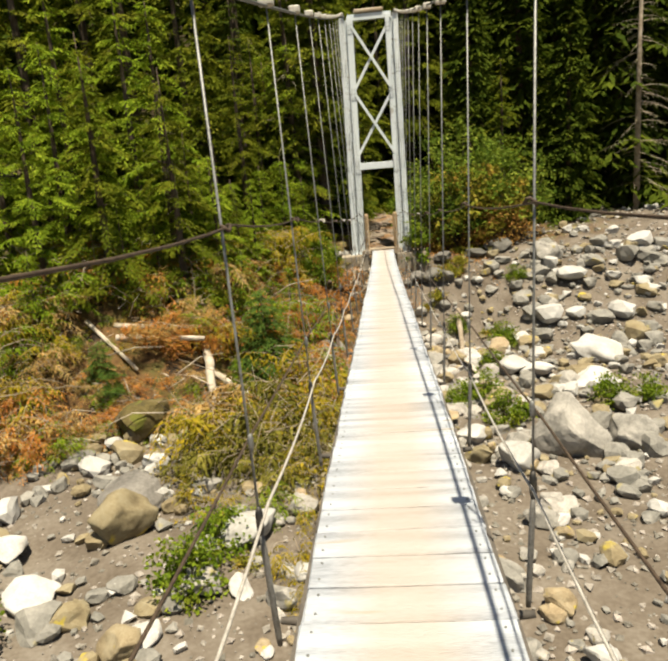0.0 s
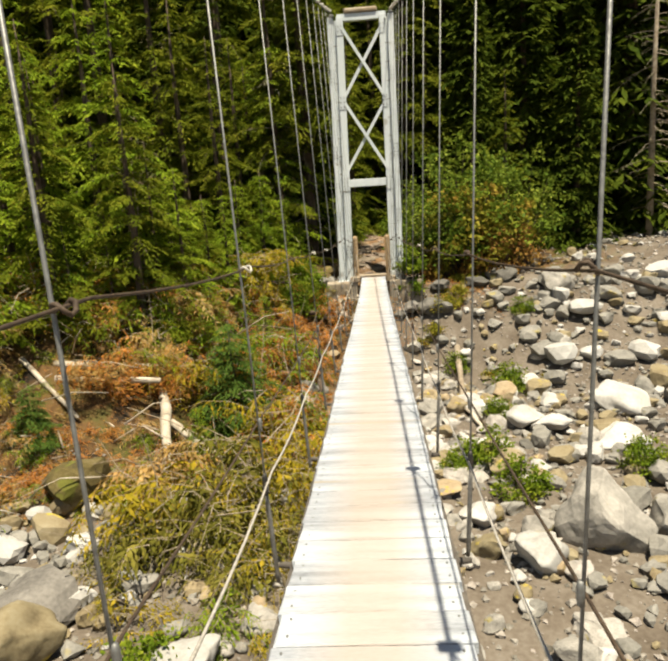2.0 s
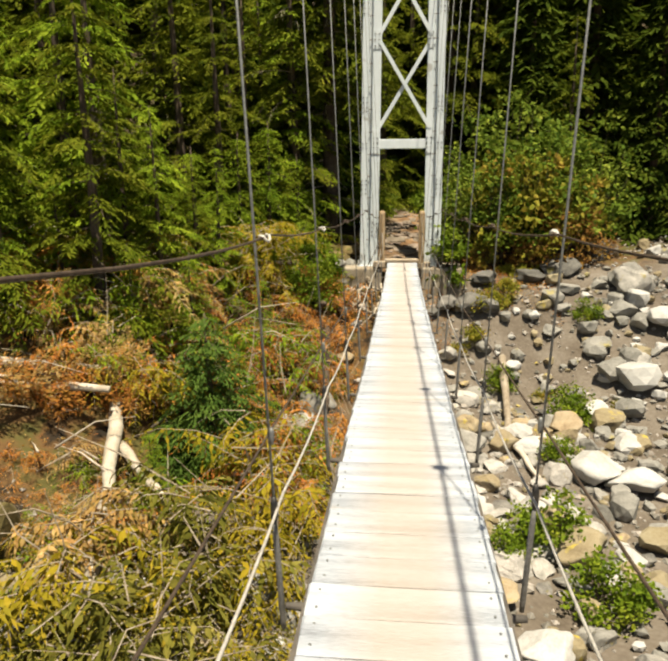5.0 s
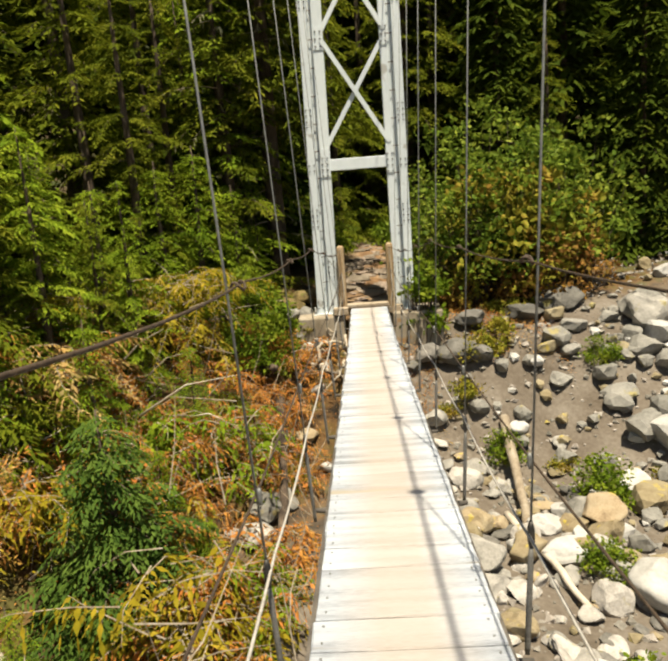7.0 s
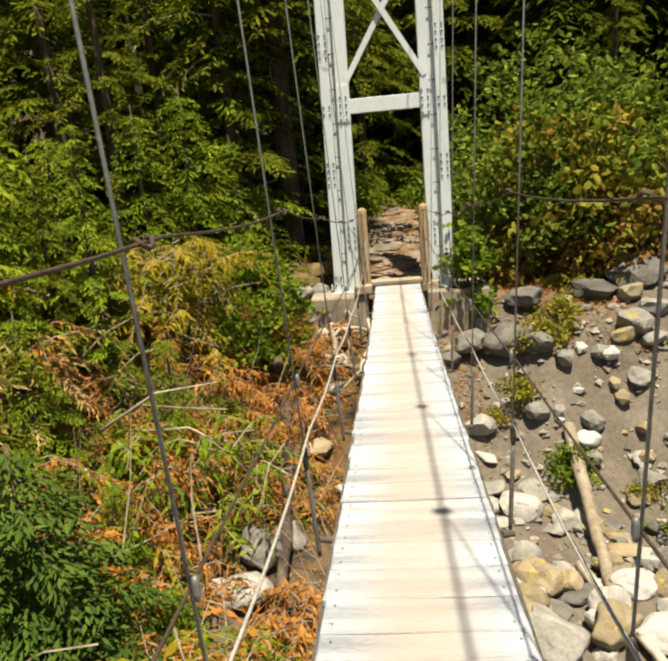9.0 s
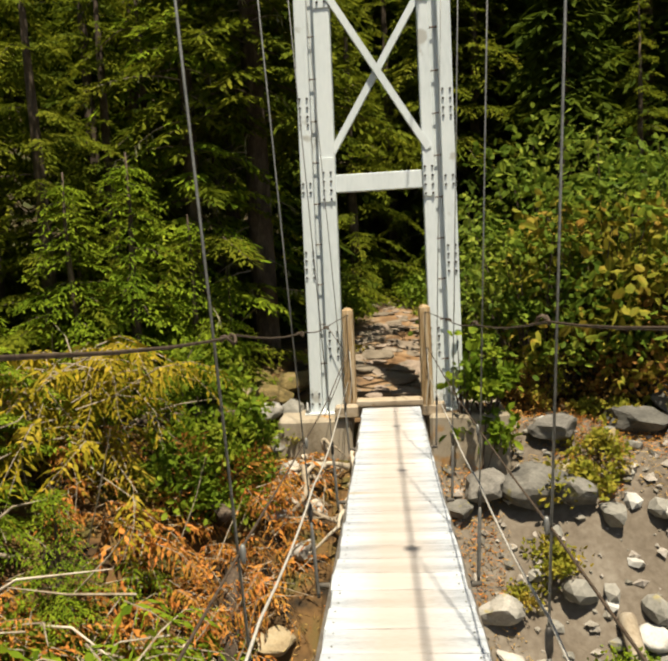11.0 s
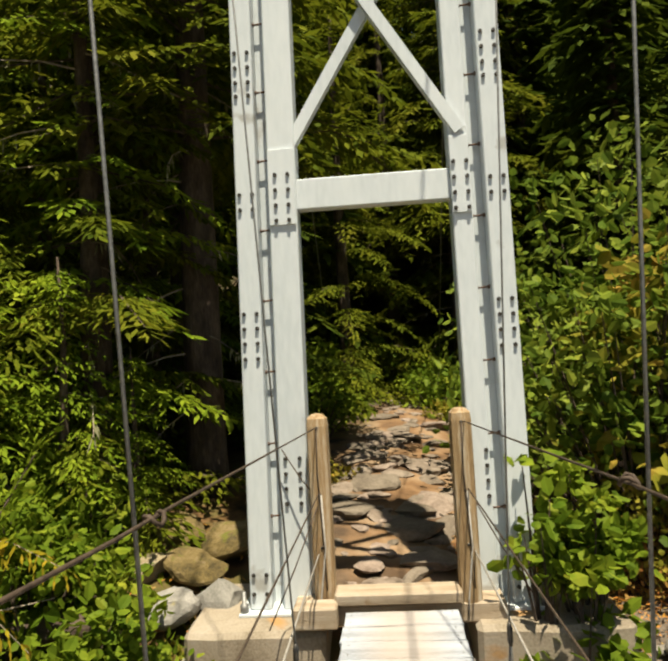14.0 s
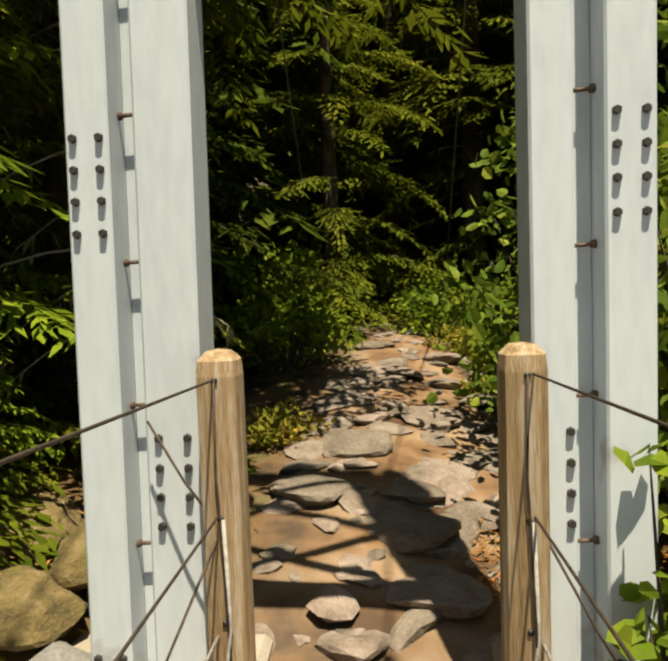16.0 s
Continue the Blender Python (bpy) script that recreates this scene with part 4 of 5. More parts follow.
def brush_geo(w, h, seed, stems=22, strand=0.27, step=0.07):
    """A heap of arching dead boughs with strands of needles hanging from both sides."""
    rng = np.random.default_rng(seed)
    P, D, S, L, W, br = [], [], [], [], [], []
    up = np.array((0, 0, 1.0))
    for _ in range(stems):
        a = rng.uniform(0, 6.28)
        out = np.array((math.cos(a), math.sin(a), 0))
        lat = np.array((-out[1], out[0], 0))
        length = w * rng.uniform(0.3, 0.72)
        lift, droop = rng.uniform(0.15, 0.8), rng.uniform(0.45, 1.15)
        start = np.array((rng.normal() * w * 0.17, rng.normal() * w * 0.17, h * rng.uniform(0.05, 0.95)))

        def at(f):
            return start + out * length * f + up * length * (lift * f - droop * f * f) + lat * 0.08 * length * math.sin(5 * f + a)

        br.append(tube([tuple(at(f)) for f in (0, 0.35, 0.7, 1.0)], [0.009, 0.007, 0.004, 0.002], 4))
        if rng.random() < 0.08:
            continue
        for f in np.arange(0.12, 1.0, step / length):
            for side in (-1, 1):
                if rng.random() < 0.12:
                    continue
                q = at(f)
                d = unit(lat * side * rng.uniform(0.35, 1.0) + out * rng.uniform(0.1, 0.7) - up * rng.uniform(0.05, 0.7))
                size = strand * rng.uniform(0.55, 1.3) * (1.1 - 0.6 * f)
                for k in range(3):
                    P.append(q)
                    D.append(d)
                    S.append(unit(np.cross(d, rng.normal(size=3) * 0.6 + up)))
                    L.append(size * 0.52)
                    W.append(size * rng.uniform(0.11, 0.22) * (1.15 - 0.25 * k))
                    q = q + d * size * 0.38
                    d = unit(d - up * rng.uniform(0.2, 0.7) + rng.normal(size=3) * 0.12)
    for _ in range(stems // 6):
        p = np.array((rng.normal() * w * 0.3, rng.normal() * w * 0.3, h * rng.uniform(0.1, 0.9)))
        q = p + rng.normal(size=3) * np.array((0.4, 0.4, 0.25)) * w
        br.append(tube([tuple(p), tuple((p + q) / 2 + rng.normal(size=3) * 0.05), tuple(q)], [0.011, 0.008, 0.003], 4))
    return diamonds(P, D, S, L, W), br


def brush_pair(w, h, seed, mat, **kw):
    leaves, br = brush_geo(w, h, seed, **kw)
    return mesh_of("foliage", *leaves, mat), mesh_of("branchwork", *join_geo(br), TWIG)


def set_brush(meshes, x, y, label, name, category, turn=0.0, size=1.0, lift=0.0):
    b = thing(name, label, category, name, at=(x, y, ground_z(x, y) - 0.08 + lift))
    b.rotation_euler, b.scale = (0, 0, turn), (size, size, size)
    tagged(part("foliage", meshes[0], b), kind="stuff")
    tagged(part("branchwork", meshes[1], b, "bare twigs"), kind="stuff")
    return b


ORANGES = [brush_pair(1.7, 0.95, 200 + s, ORANGE) for s in range(3)]
TANS_ = [brush_pair(1.6, 0.85, 205 + s, TAN) for s in range(2)]
OLIVES = [brush_pair(1.6, 0.95, 210 + s, OLIVE) for s in range(3)]
MOUND = brush_pair(2.1, 1.75, 220, OLIVE, stems=85, strand=0.28, step=0.06)
set_brush(MOUND, -3.05, 18.4, "tall drooping yellow-olive dying shrub on the bank", "olive_mound", "shrub", 0, 0.85)
set_brush(MOUND, -5.6, 16.3, "tall drooping yellow-olive dying shrub on the bank", "olive_mound", "shrub", 2, 0.6)
rb = random.Random(8)
placed = 0
GREENS = [brush_pair(1.4, 0.9, 230 + s, GREEN, stems=24) for s in range(2)]
while placed < 185:
    x, y = rb.uniform(-8.5, -1.0), rb.uniform(9.8, 20.0)
    a, b = float(np.interp(x, GX, GA)), float(np.interp(x, GX, GB))
    if not a - 1.9 < y < b + 0.2 or (x > -2.7 and y > 18.2) or math.hypot(x + 3.0, y - 14.1) < 1.0 or math.hypot(x + 1.75, y - 15.7) < 1.0:
        continue
    if x > -3.7 and y > 16.6 and rb.random() < 0.8:
        placed += 1
        continue
    low = -6.6 < x < -3.3 and 10.9 < y < 14.4
    if -5.9 < x < -3.9 and 12.4 < y < 14.2 or -3.7 < x < -2.0 and 12.6 < y < 14.6 or -5.9 < x < -4.0 and y < 11.4:
        placed += 1
        continue
    pick = rb.random()
    up = 0.0 if low else rb.uniform(0.0, 0.35)
    full = 0.26 if -7.2 < x < -3.6 and 12.6 < y < 14.4 else 0.5 if low else 1.0
    if pick < 0.30:
        set_brush(rb.choice(ORANGES), x, y, "heap of orange-brown dead fir boughs", "dead_brush", "brush", rb.uniform(0, 6), full * rb.uniform(0.45, 0.95), up)
    elif pick < 0.46:
        set_brush(rb.choice(TANS_), x, y, "heap of bleached tan dead fir boughs", "tan_brush", "brush", rb.uniform(0, 6), full * rb.uniform(0.5, 1.0), up)
    elif pick < 0.76:
        set_brush(rb.choice(OLIVES), x, y, "heap of yellowing olive fir boughs", "yellow_brush", "brush", rb.uniform(0, 6), full * rb.uniform(0.5, 1.1), up)
    else:
        set_brush(rb.choice(GREENS), x, y, "low green fir boughs in the brush", "green_brush", "brush", rb.uniform(0, 6), full * rb.uniform(0.6, 1.2), up)
    placed += 1
for _ in range(30):
    x, y = rb.uniform(-6.6, -3.5), rb.uniform(11.3, 13.9)
    set_brush(rb.choice(ORANGES + TANS_ + GREENS), x, y, "low patch of dead and green fir boughs", "bough_patch", "brush", rb.uniform(0, 6), rb.uniform(0.28, 0.46))
for _ in range(52):
    x, y, k = rb.uniform(-4.2, -1.0), rb.uniform(14.6, 19.0), rb.random()
    if math.hypot(x + 3.0, y - 14.1) < 1.1 or math.hypot(x + 1.75, y - 15.7) < 0.7:
        continue
    if k < 0.72:
        set_brush(rb.choice(ORANGES), x, y, "heap of orange-brown dead fir boughs", "dead_brush", "brush", rb.uniform(0, 6), rb.uniform(0.4, 0.7))
    elif k < 0.86:
        set_brush(rb.choice(GREENS), x, y, "low green fir boughs in the brush", "green_brush", "brush", rb.uniform(0, 6), rb.uniform(0.35, 0.6))
    else:
        set_brush(rb.choice(OLIVES), x, y, "heap of yellowing olive fir boughs", "yellow_brush", "brush", rb.uniform(0, 6), rb.uniform(0.3, 0.6))
FELLED = [conifer_meshes(3.2, 1.0, 240 + i, m, leaf=0.075, whorl=0.26, per=6, step=0.09, clear=0.08, droop=0.5) for i, m in enumerate((ORANGE, TAN, OLIVE, GREEN))]
for i in range(30):
    x, y = rb.uniform(-8.0, -1.5), rb.uniform(11.2, 19.5)
    a, b = float(np.interp(x, GX, GA)), float(np.interp(x, GX, GB))
    if -7.2 < x < -3.0 and 10.6 < y < 14.6 or not a - 1.3 < y < b - 0.4 or math.hypot(x + 3.0, y - 14.0) < 1.3 or math.hypot(x + 1.75, y - 15.7) < 1.1:
        continue
    k = rb.choices(range(4), (0.34, 0.3, 0.26, 0.1))[0]
    tr = plant_tree(FELLED[k], x, y, 0, rb.uniform(0.6, 1.0), ("toppled fir with rust-orange dead needles", "toppled fir with bleached tan needles", "toppled fir with yellow-olive needles", "toppled fir still green")[k], "fallen_fir", "fallen firs")
    tr.rotation_euler = (rb.uniform(1.1, 1.7), 0, rb.uniform(3.5, 5.9))
    tr.location.z += 0.35
for x, y, s in ((-4.4, 15.34, 0.6), (-3.6, 16.01, 0.6), (-2.6, 17.12, 0.45), (-4.2, 18.33, 0.8), (-5.0, 18.11, 0.9), (-2.0, 14.9, 0.32), (-6.2, 14.79, 0.7), (-2.7, 15.56, 0.4), (-3.3, 13.01, 0.35), (-7.6, 13.01, 0.7), (-2.45, 20.7, 0.75), (-3.0, 20.2, 1.0), (-3.6, 19.8, 0.9), (-2.1, 21.2, 0.5)):
    plant_tree(FELLED[3], x, y, x * 3, s, "small green fir growing among dead brush", "young_fir", "young firs")
for x, y, s, k in ((-2.4, 16.67, 0.9, 0), (-1.35, 17.34, 0.7, 1), (-2.2, 13.68, 0.9, 0), (-1.45, 13.9, 0.8, 2), (-2.35, 17.78, 0.8, 1), (-1.2, 18.22, 0.6, 0), (-2.9, 15.68, 0.8, 2), (-1.1, 13.01, 0.7, 1)):
    set_brush((ORANGES if k < 2 else OLIVES)[k], x, y, "heap of orange-brown dead fir boughs" if k < 2 else "heap of yellowing olive fir boughs", "dead_brush" if k < 2 else "yellow_brush", "brush", x * 7, s)
HANGING = [brush_pair(1.9, 1.1, 250 + i, m, stems=36, strand=0.32, step=0.06) for i, m in enumerate((OLIVE, MOSS, TAN))]
for x, y, s, k in ((-2.6, 9.9, 1.0, 1), (-1.9, 10.6, 0.9, 0), (-3.2, 10.6, 1.0, 0), (-2.4, 11.3, 1.1, 1), (-1.5, 11.5, 0.75, 0), (-3.4, 11.7, 0.9, 2), (-1.6, 12.6, 0.9, 0), (-2.1, 9.2, 0.75, 1), (-1.5, 9.6, 0.6, 1), (-3.3, 9.6, 0.6, 1)):
    set_brush(HANGING[k], x, y, ("heap of yellowing olive fir boughs", "mossy green-brown boughs hanging over stones", "heap of bleached tan dead fir boughs")[k], ("yellow_brush", "mossy_brush", "tan_brush")[k], "brush", rb.uniform(0, 6), s)
for x, y, s in ((-1.25, 6.95, 0.55), (-1.05, 8.05, 0.5), (-1.35, 8.95, 0.7), (-1.0, 9.85, 0.6), (-1.8, 8.15, 0.55), (-1.05, 5.95, 0.4), (-2.9, 8.25, 0.6), (-1.1, 10.95, 0.7)):
    set_brush(rb.choice(OLIVES[:2] + GREENS[:1]), x, y, "mossy olive-green boughs among the stones", "mossy_brush", "brush", rb.uniform(0, 6), s)


def leafy_geo(w, h, seed, count, leaf=0.075, per=55):
    rng = np.random.default_rng(seed)
    stems, P, D, S, L, W = [], [], [], [], [], []
    for _ in range(max(4, count // per)):
        a, r = rng.uniform(0, 6.28), w * 0.5 * math.sqrt(rng.random())
        c = np.array((math.cos(a) * r, math.sin(a) * r, h * (0.18 + 0.82 * rng.random() * (1 - 0.45 * (2 * r / w) ** 2))))
        stems.append(tube([(c[0] * 0.15, c[1] * 0.15, -0.05), tuple(c * (0.6, 0.6, 0.55)), tuple(c)], [0.014, 0.009, 0.003], 4))
        q = c + rng.normal(size=(per, 3)) * np.array((0.13, 0.13, 0.07)) * (w / 1.6) ** 0.5
        d = unit(rng.normal(size=(per, 3)) + unit(q - c) * 0.7 + np.array((0, 0, -0.1)))
        P.extend(q), D.extend(d), S.extend(unit(np.cross(d, rng.normal(size=(per, 3)) + np.array((0, 0, 1.2)))))
        L.extend(leaf * rng.uniform(0.6, 1.3, per)), W.extend(leaf * rng.uniform(0.45, 0.85, per))
    return ovals(P, D, S, L, W), stems


def leafy_pair(w, h, seed, mat, count, leaf=0.075, per=55):
    leaves, stems = leafy_geo(w, h, seed, count, leaf, per)
    return mesh_of("foliage", *leaves, mat), mesh_of("branchwork", *join_geo(stems), BARK)


ALDER = [leafy_pair(2.1, 3.1, 300 + s, ALDERLEAF, 2100, 0.11, 34) for s in range(2)] + [leafy_pair(1.6, 2.2, 305, YELLOWLEAF, 1300, 0.12, 26)]
AUTUMN = leafy_pair(1.4, 1.6, 306, RUSTLEAF, 700, 0.10, 18)
for x, y, s in ((2.9, 20.95, 0.7), (3.5, 21.0, 1.05), (4.2, 21.3, 1.0), (1.75, 20.8, 0.4)):
    set_brush(AUTUMN, x, y, "rust-orange leafy shrub by the tower", "rusty_shrub", "shrub", x * 3, s)
VINE = leafy_pair(0.5, 1.2, 330, LEAF, 420, 0.12)
SHRUB = [leafy_pair(1.05, 1.0, 310 + s, LEAF, 1300, 0.085, 34) for s in range(2)]
HERB = [leafy_pair(0.7, 0.4, 320 + s, YELLOWLEAF, 700, 0.07) for s in range(2)]
for x, y, s, t in ((2.0, 21.3, 1.0, 0), (3.1, 21.8, 1.3, 2), (1.6, 22.6, 0.9, 4), (4.1, 22.3, 1.0, 1), (2.7, 23.4, 1.35, 5), (4.6, 22.7, 1.2, 3), (2.7, 21.5, 1.45, 1), (3.9, 21.9, 1.2, 1)):
    set_brush(ALDER[int(t) % 2 if t != 1 else 2], x, y, "tall broad-leaved green alder shrub beside the tower", "alder_shrub", "shrub", t, s)
set_brush(ALDER[2], 3.3, 21.0, "orange-tinged leafy shrub by the tower", "autumn_shrub", "shrub", 1.0, 0.85)
set_brush(ALDER[2], 1.9, 20.9, "orange-tinged leafy shrub by the tower", "autumn_shrub", "shrub", 3.0, 0.45)
SPRIG = leafy_pair(0.26, 1.5, 331, LEAF, 46, 0.12, 8)
for x, y, s, t in ((0.85, 19.84, 1.0, 0.4), (0.9, 19.8, 0.65, 2.6)):
    set_brush(SPRIG, x, y, "thin leafy sprig climbing the tower leg", "climbing_sprig", "plant", t, s, max(0.0, -1.0 - ground_z(x, y)))
set_brush(VINE, 1.0, 19.72, "leafy green sapling against the tower leg", "leafy_sapling", "plant", 0.5, 1.0)
for x, y, s, t in ((1.12, 19.78, 0.7, 1.0), (1.22, 20.1, 0.8, 4.0), (1.08, 19.95, 0.55, 3.0)):
    set_brush(VINE, x, y, "leafy green sapling against the tower leg", "leafy_sapling", "plant", t, s, max(0.0, -1.0 - ground_z(x, y)) if x < 1.36 and y > 19.73 else 0.0)
for x, y, s in ((-2.3, 15.23, 0.6), (-2.9, 16.56, 0.8), (-1.6, 17.67, 0.5), (-2.55, 13.79, 0.7), (-1.25, 14.9, 0.4), (-1.6, 19.5, 0.65), (-1.95, 19.4, 1.0), (-1.6, 18.89, 0.75), (-2.3, 20.4, 0.9), (-2.9, 20.9, 1.0), (-2.0, 18.7, 0.9), (-2.2, 19.7, 1.0), (-3.7, 20.4, 1.0), (0.75, 26.6, 0.9), (-0.9, 24.4, 1.0), (-1.1, 26, 1.2), (1.5, 24.6, 0.9), (1.7, 26.4, 1.0), (-0.3, 28.4, 1.2), (0.9, 28.2, 1.0), (-2.6, 22, 0.8), (2.0, 17.89, 0.55), (3.1, 16.67, 0.7), (1.9, 12.57, 0.75), (2.2, 11.35, 0.7), (2.5, 14.9, 0.5), (4.3, 11.95, 0.6), (5.0, 11.95, 0.6), (-2.4, 7.25, 0.7), (-2.6, 6.35, 0.8), (-4.9, 5.35, 0.8), (3.9, 19, 0.5), (1.3, 12.25, 0.5), (-6.8, 7.95, 0.7)):
    set_brush(rb.choice(SHRUB), x, y, "low leafy green shrub among stones", "leafy_shrub", "shrub", rb.uniform(0, 6), s)
for x, y, s in ((1.9, 19.4, 1.0), (2.3, 19.7, 0.9), (1.6, 18.89, 0.8), (2.7, 20.6, 1.0), (3.4, 20.9, 1.1), (-1.2, 20, 0.7), (-1.7, 19.2, 0.8), (1.3, 18.67, 0.6), (-2.6, 18.56, 0.8), (1.1, 24, 0.8), (-0.7, 22.8, 0.8), (-1.9, 6.85, 0.6), (2.9, 17.67, 0.6), (4.2, 17, 0.6), (3.0, 21.6, 1.1), (0.9, 25.5, 0.9)):
    set_brush(rb.choice(HERB), x, y, "clump of yellow-green herbs on the bank", "herb_clump", "plant", rb.uniform(0, 6), s)


# ---- logs, sticks and roots ----
def log(points, r, name="log", label="bleached bare fallen log", mat=DRIFT, seed=0, taper=0.45, kink=0.22):
    rng = random.Random(seed)
    pts = [Vector(p) for p in points]
    fine = []
    for i in range(len(pts) - 1):
        for k in range(5):
            p = pts[i].lerp(pts[i + 1], k / 5)
            fine.append(p + Vector((rng.uniform(-1, 1), rng.uniform(-1, 1), rng.uniform(-1, 1))) * r * kink)
    fine.append(pts[-1])
    n = len(fine)
    radii = [r * (1.1 - taper * i / n) * rng.uniform(0.9, 1.1) for i in range(n)]
    return thing(name, label, "log", "fallen wood", me=tube_mesh(name, fine, radii, mat, 8))


def on(x, y, h):
    return (x, y, ground_z(x, y) + h)


log([(-6.35, 14.01, -1.56), (-4.35, 14.23, -1.74)], 0.07, seed=1)
log([(-6.25, 13.74, -1.78), (-4.2, 13.85, -1.94)], 0.08, seed=2)
log([(-6.9, 13.79, -1.35), (-5.6, 13.13, -2.4)], 0.05, seed=3)
log([on(-4.35, 14.46, 0.25), on(-3.85, 12.79, 0.35), on(-3.15, 10.75, 0.28)], 0.10, seed=4)
log([on(-4.05, 13.68, 0.35), on(-3.0, 12.57, 0.4), on(-1.8, 11.75, 0.15)], 0.07, seed=5)
log([on(2.1, 18.33, 0.12), on(2.0, 16.78, 0.15), on(1.85, 15.56, 0.10)], 0.075, seed=6, mat=TWIG, label="reddish-brown fallen log on gravel")
log([on(1.7, 16.34, 0.12), on(1.95, 15.01, 0.1), on(2.1, 14.12, 0.1)], 0.05, seed=7)
log([on(-1.5, 18.22, 0.25), on(-1.35, 16.78, 0.2), on(-1.25, 15.23, 0.1)], 0.075, seed=8, mat=BARK, label="brown bark-covered fallen log")
rs = random.Random(17)
for k in range(20):
    a = (-0.72 + rs.uniform(-0.35, 0.3), 19.3 + rs.uniform(-0.6, 0.3), 0)
    a = (a[0], a[1], ground_z(a[0], a[1]) + rs.uniform(0.1, 0.35))
    b = (a[0] + rs.uniform(-0.8, 0.3), a[1] + rs.uniform(-0.7, 0.2), 0)
    b = (b[0], b[1], ground_z(b[0], b[1]) + rs.uniform(0.0, 0.25))
    m = ((a[0] + b[0]) / 2 + rs.uniform(-0.2, 0.2), (a[1] + b[1]) / 2 + rs.uniform(-0.15, 0.15), (a[2] + b[2]) / 2 + rs.uniform(0, 0.2))
    log([a, m, b], rs.uniform(0.012, 0.042), "root", "pale twisted driftwood root by the footing", rs.choice((DRIFT, TWIG, TWIG)), seed=30 + k, taper=0.9, kink=0.7)
for k in range(80):
    x, y = rs.uniform(-7.5, -1.2), rs.uniform(10.4, 17.6)
    if not float(np.interp(x, GX, GA)) - 1.5 < y < float(np.interp(x, GX, GB)):
        continue
    l, a = rs.uniform(0.5, 1.7), rs.uniform(0, 6.28)
    z = ground_z(x, y) + rs.uniform(0.25, 0.6)
    e = (x + l * math.cos(a), y + l * math.sin(a) * 0.6, z + rs.uniform(-0.5, 0.5) * l)
    m = ((x + e[0]) / 2, (y + e[1]) / 2, (z + e[2]) / 2 + rs.uniform(0.02, 0.2))
    thing("stick", "thin pale dead branch in the brush heap", "branch", "dead sticks", me=tube_mesh("stick", [(x, y, z), m, e], [rs.uniform(0.010, 0.022), 0.010, 0.004], rs.choice((DRIFT, TWIG)), 5))



# ---- litter ----
def litter(count, x0, x1, y0, y1, seed, mat, keep):
    rng = np.random.default_rng(seed)
    P = []
    while len(P) < count:
        x, y = rng.uniform(x0, x1), rng.uniform(y0, y1)
        if keep(x, y):
            P.append((x, y, ground_z(x, y) + rng.uniform(0.0, 0.07)))
    d = unit(rng.normal(size=(count, 3)) * np.array((1, 1, 0.35)))
    return mesh_of("litter", *diamonds(P, d, unit(np.cross(d, rng.normal(size=(count, 3)) * 0.5 + np.array((0, 0, 1)))), rng.uniform(0.03, 0.10, count), rng.uniform(0.005, 0.016, count)), mat)


def left_bank(x, y):
    return np.interp(x, GX, GA) - 1.4 < y and not (abs(x - 0.15) < 0.8 and y > 20)


thing("litter", "orange dead needles and twigs strewn over the bank", "litter", me=litter(8000, -7.5, -0.4, 10.4, 21.5, 51, ORANGE, left_bank), kind="stuff")
thing("litter", "bleached twigs and needles strewn over the bank", "litter", me=litter(7000, -7.5, -0.4, 10.4, 21.5, 52, TAN, left_bank), kind="stuff")
thing("litter", "orange leaf litter beside the footing", "litter", me=litter(6500, 0.5, 3.4, 17.4, 21.6, 53, ORANGE, lambda x, y: y > 20.2 - 0.3 * x + 0.4 * math.sin(x * 5) or x < 1.1 and y > 18.4), kind="stuff")
thing("litter", "yellow-brown twigs beside the footing", "litter", me=litter(3500, 0.5, 3.4, 17.6, 21.6, 54, TAN, lambda x, y: y > 20.0 - 0.3 * x or x < 1.2 and y > 18.0), kind="stuff")

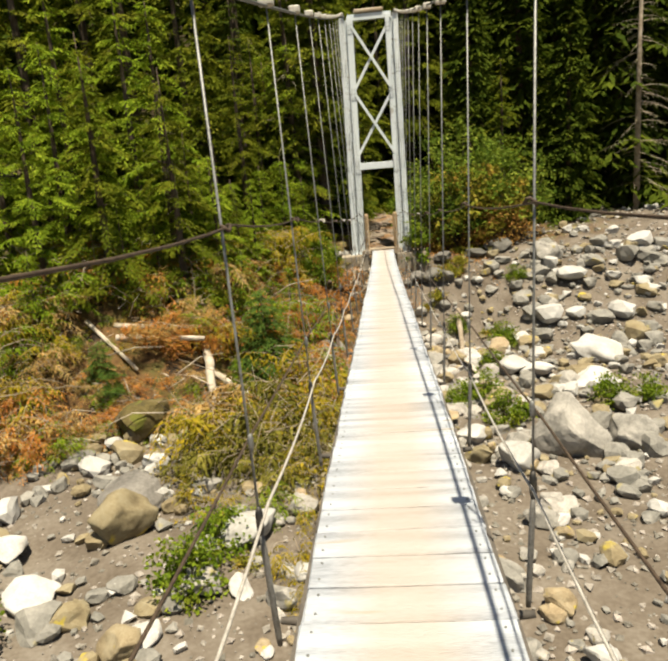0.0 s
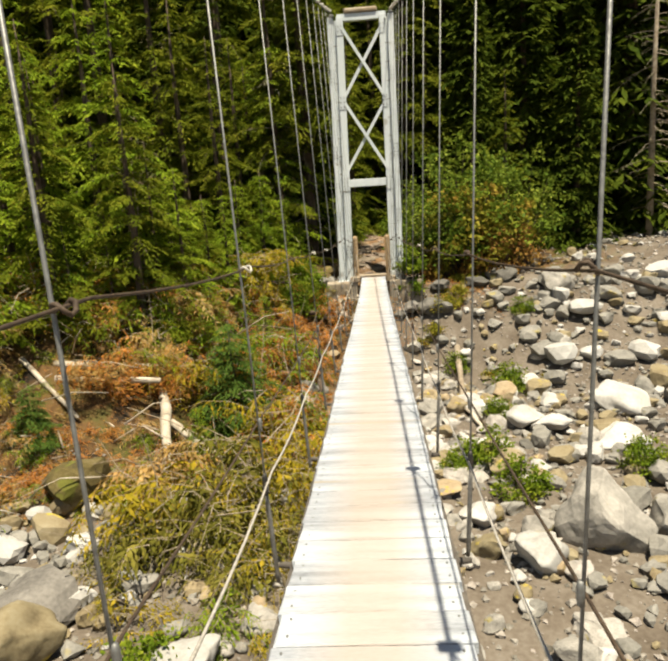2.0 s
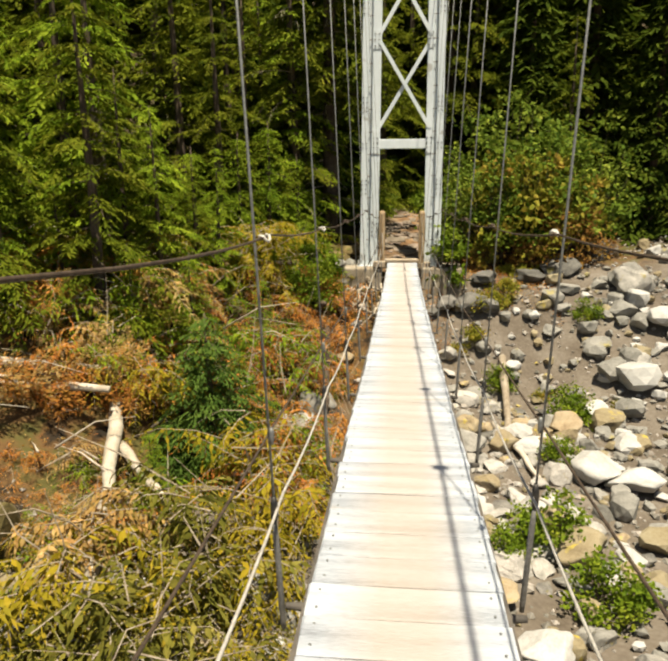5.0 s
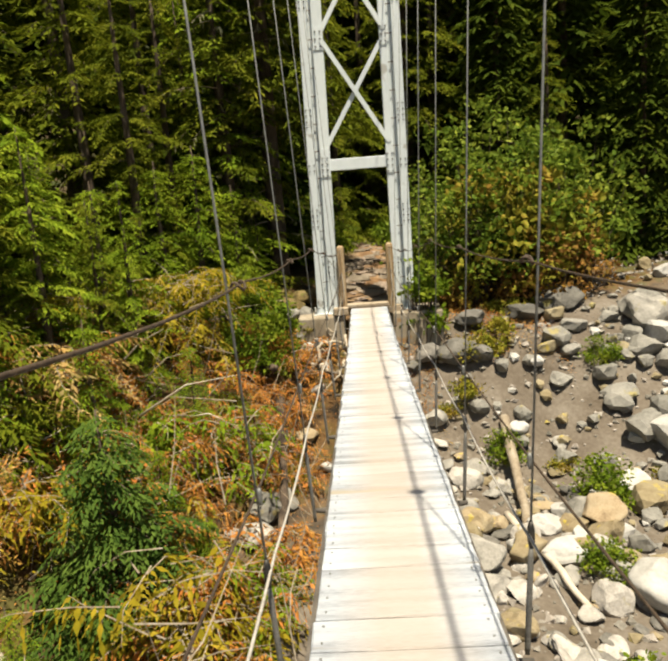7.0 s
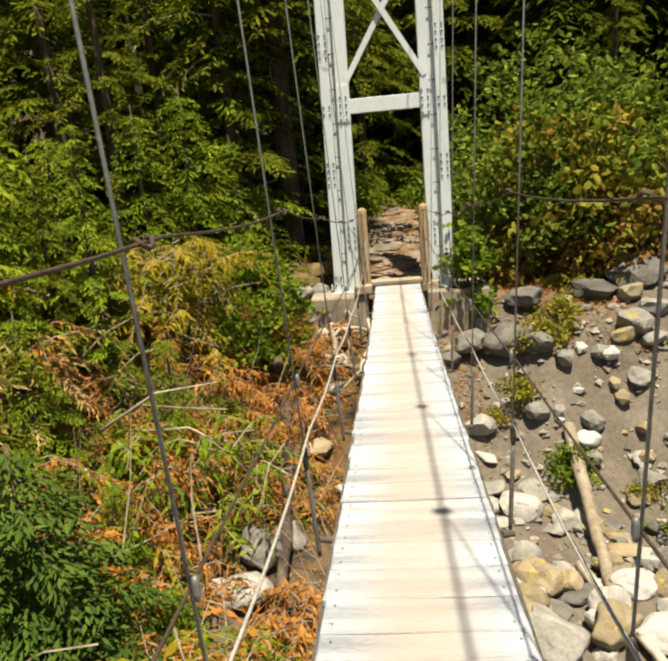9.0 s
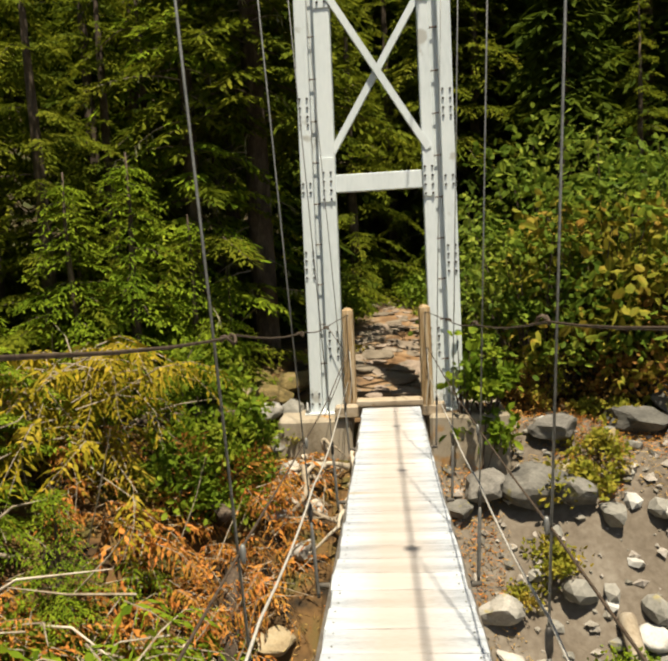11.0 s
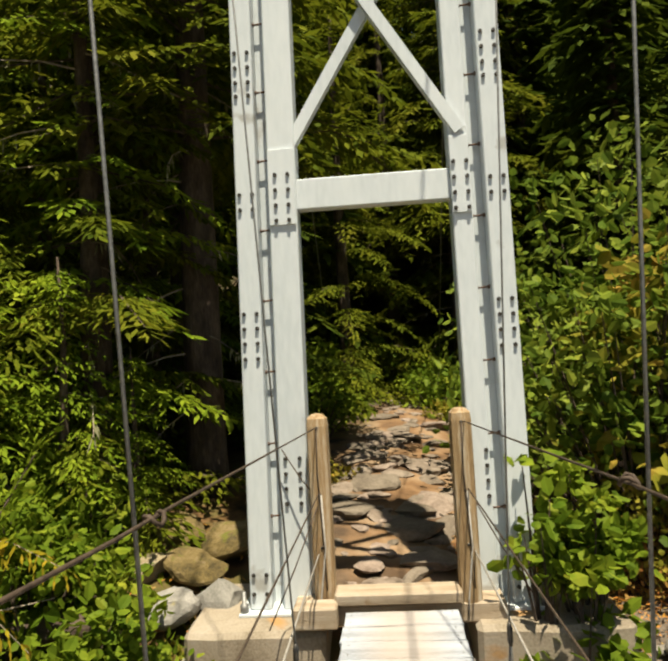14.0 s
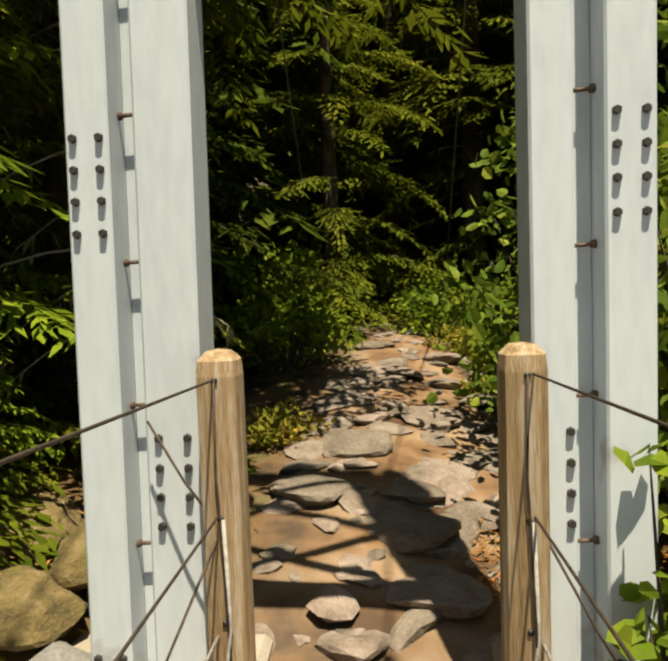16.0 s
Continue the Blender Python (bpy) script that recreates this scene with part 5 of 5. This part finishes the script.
# ---- deck planks ----
PITCH = 0.187
pk = random.Random(2)
plank_meshes = []
for v in range(6):
    gap = (0.0015, 0.003, 0.005, 0.002, 0.004, 0.0025)[v]
    bmp = box_bm(-HALF, HALF, -PITCH / 2 + gap, PITCH / 2 - gap, -0.042, 0.0, 0)
    bmesh.ops.subdivide_edges(bmp, edges=[e for e in bmp.edges if abs(e.verts[0].co.x - e.verts[1].co.x) > 0.1], cuts=2)
    bmesh.ops.bevel(bmp, geom=[e for e in bmp.edges if e.verts[0].co.z > -0.001 and e.verts[1].co.z > -0.001 and len(e.link_faces) == 2 and e.calc_face_angle(0) > 0.5], offset=0.006, segments=1, affect="EDGES")
    for w in bmp.verts:
        w.co.z += pk.uniform(-0.0025, 0.0025)
        w.co.x += pk.uniform(-0.006, 0.006) if abs(w.co.x) > 0.25 else 0
    plank_meshes.append(bm_mesh("plank", bmp, DECK))
nail_me = tube_mesh("nail", [(0, 0, -0.002), (0, 0, 0.002)], 0.0045, WIRE, 6)
nt = DECK.node_tree
tc = nt.nodes.new("ShaderNodeTexCoord")
sx = nt.nodes.new("ShaderNodeSeparateXYZ")
nt.links.new(tc.outputs["Object"], sx.inputs[0])
ab = nt.nodes.new("ShaderNodeMath")
ab.operation = "ABSOLUTE"
nt.links.new(sx.outputs["X"], ab.inputs[0])
wr = nt.nodes.new("ShaderNodeMapRange")
wr.inputs["From Min"].default_value, wr.inputs["From Max"].default_value = 0.26, 0.08
wr.inputs["To Max"].default_value = 0.66
nt.links.new(ab.outputs[0], wr.inputs["Value"])
wm = nt.nodes.new("ShaderNodeMix")
wm.data_type = "RGBA"
wm.inputs["B"].default_value = (0.36, 0.295, 0.238, 1)
base = nt.nodes["Principled BSDF"].inputs["Base Color"]
nt.links.new(base.links[0].from_socket, wm.inputs["A"])
nt.links.new(wr.outputs["Result"], wm.inputs["Factor"])
nt.links.new(wm.outputs["Result"], base)
y, i = -13.7, 0
while y < 19.72:
    z0, z1 = deck_z(y - 0.09), deck_z(y + 0.09)
    p = part("plank", plank_meshes[pk.randrange(6)], bridge)
    p.location = (XC + pk.uniform(-0.006, 0.006), y, (z0 + z1) / 2 + pk.uniform(-0.002, 0.002))
    p.rotation_euler = (math.atan2(z1 - z0, 0.18), 0, pk.uniform(-0.006, 0.006))
    if y > 0:
        for sx in (-1, 1):
            for dy in (-0.05, 0.05):
                part("nail", nail_me, p, at=(sx * (HALF - 0.04), dy, 0.0015))
    y += PITCH
    i += 1
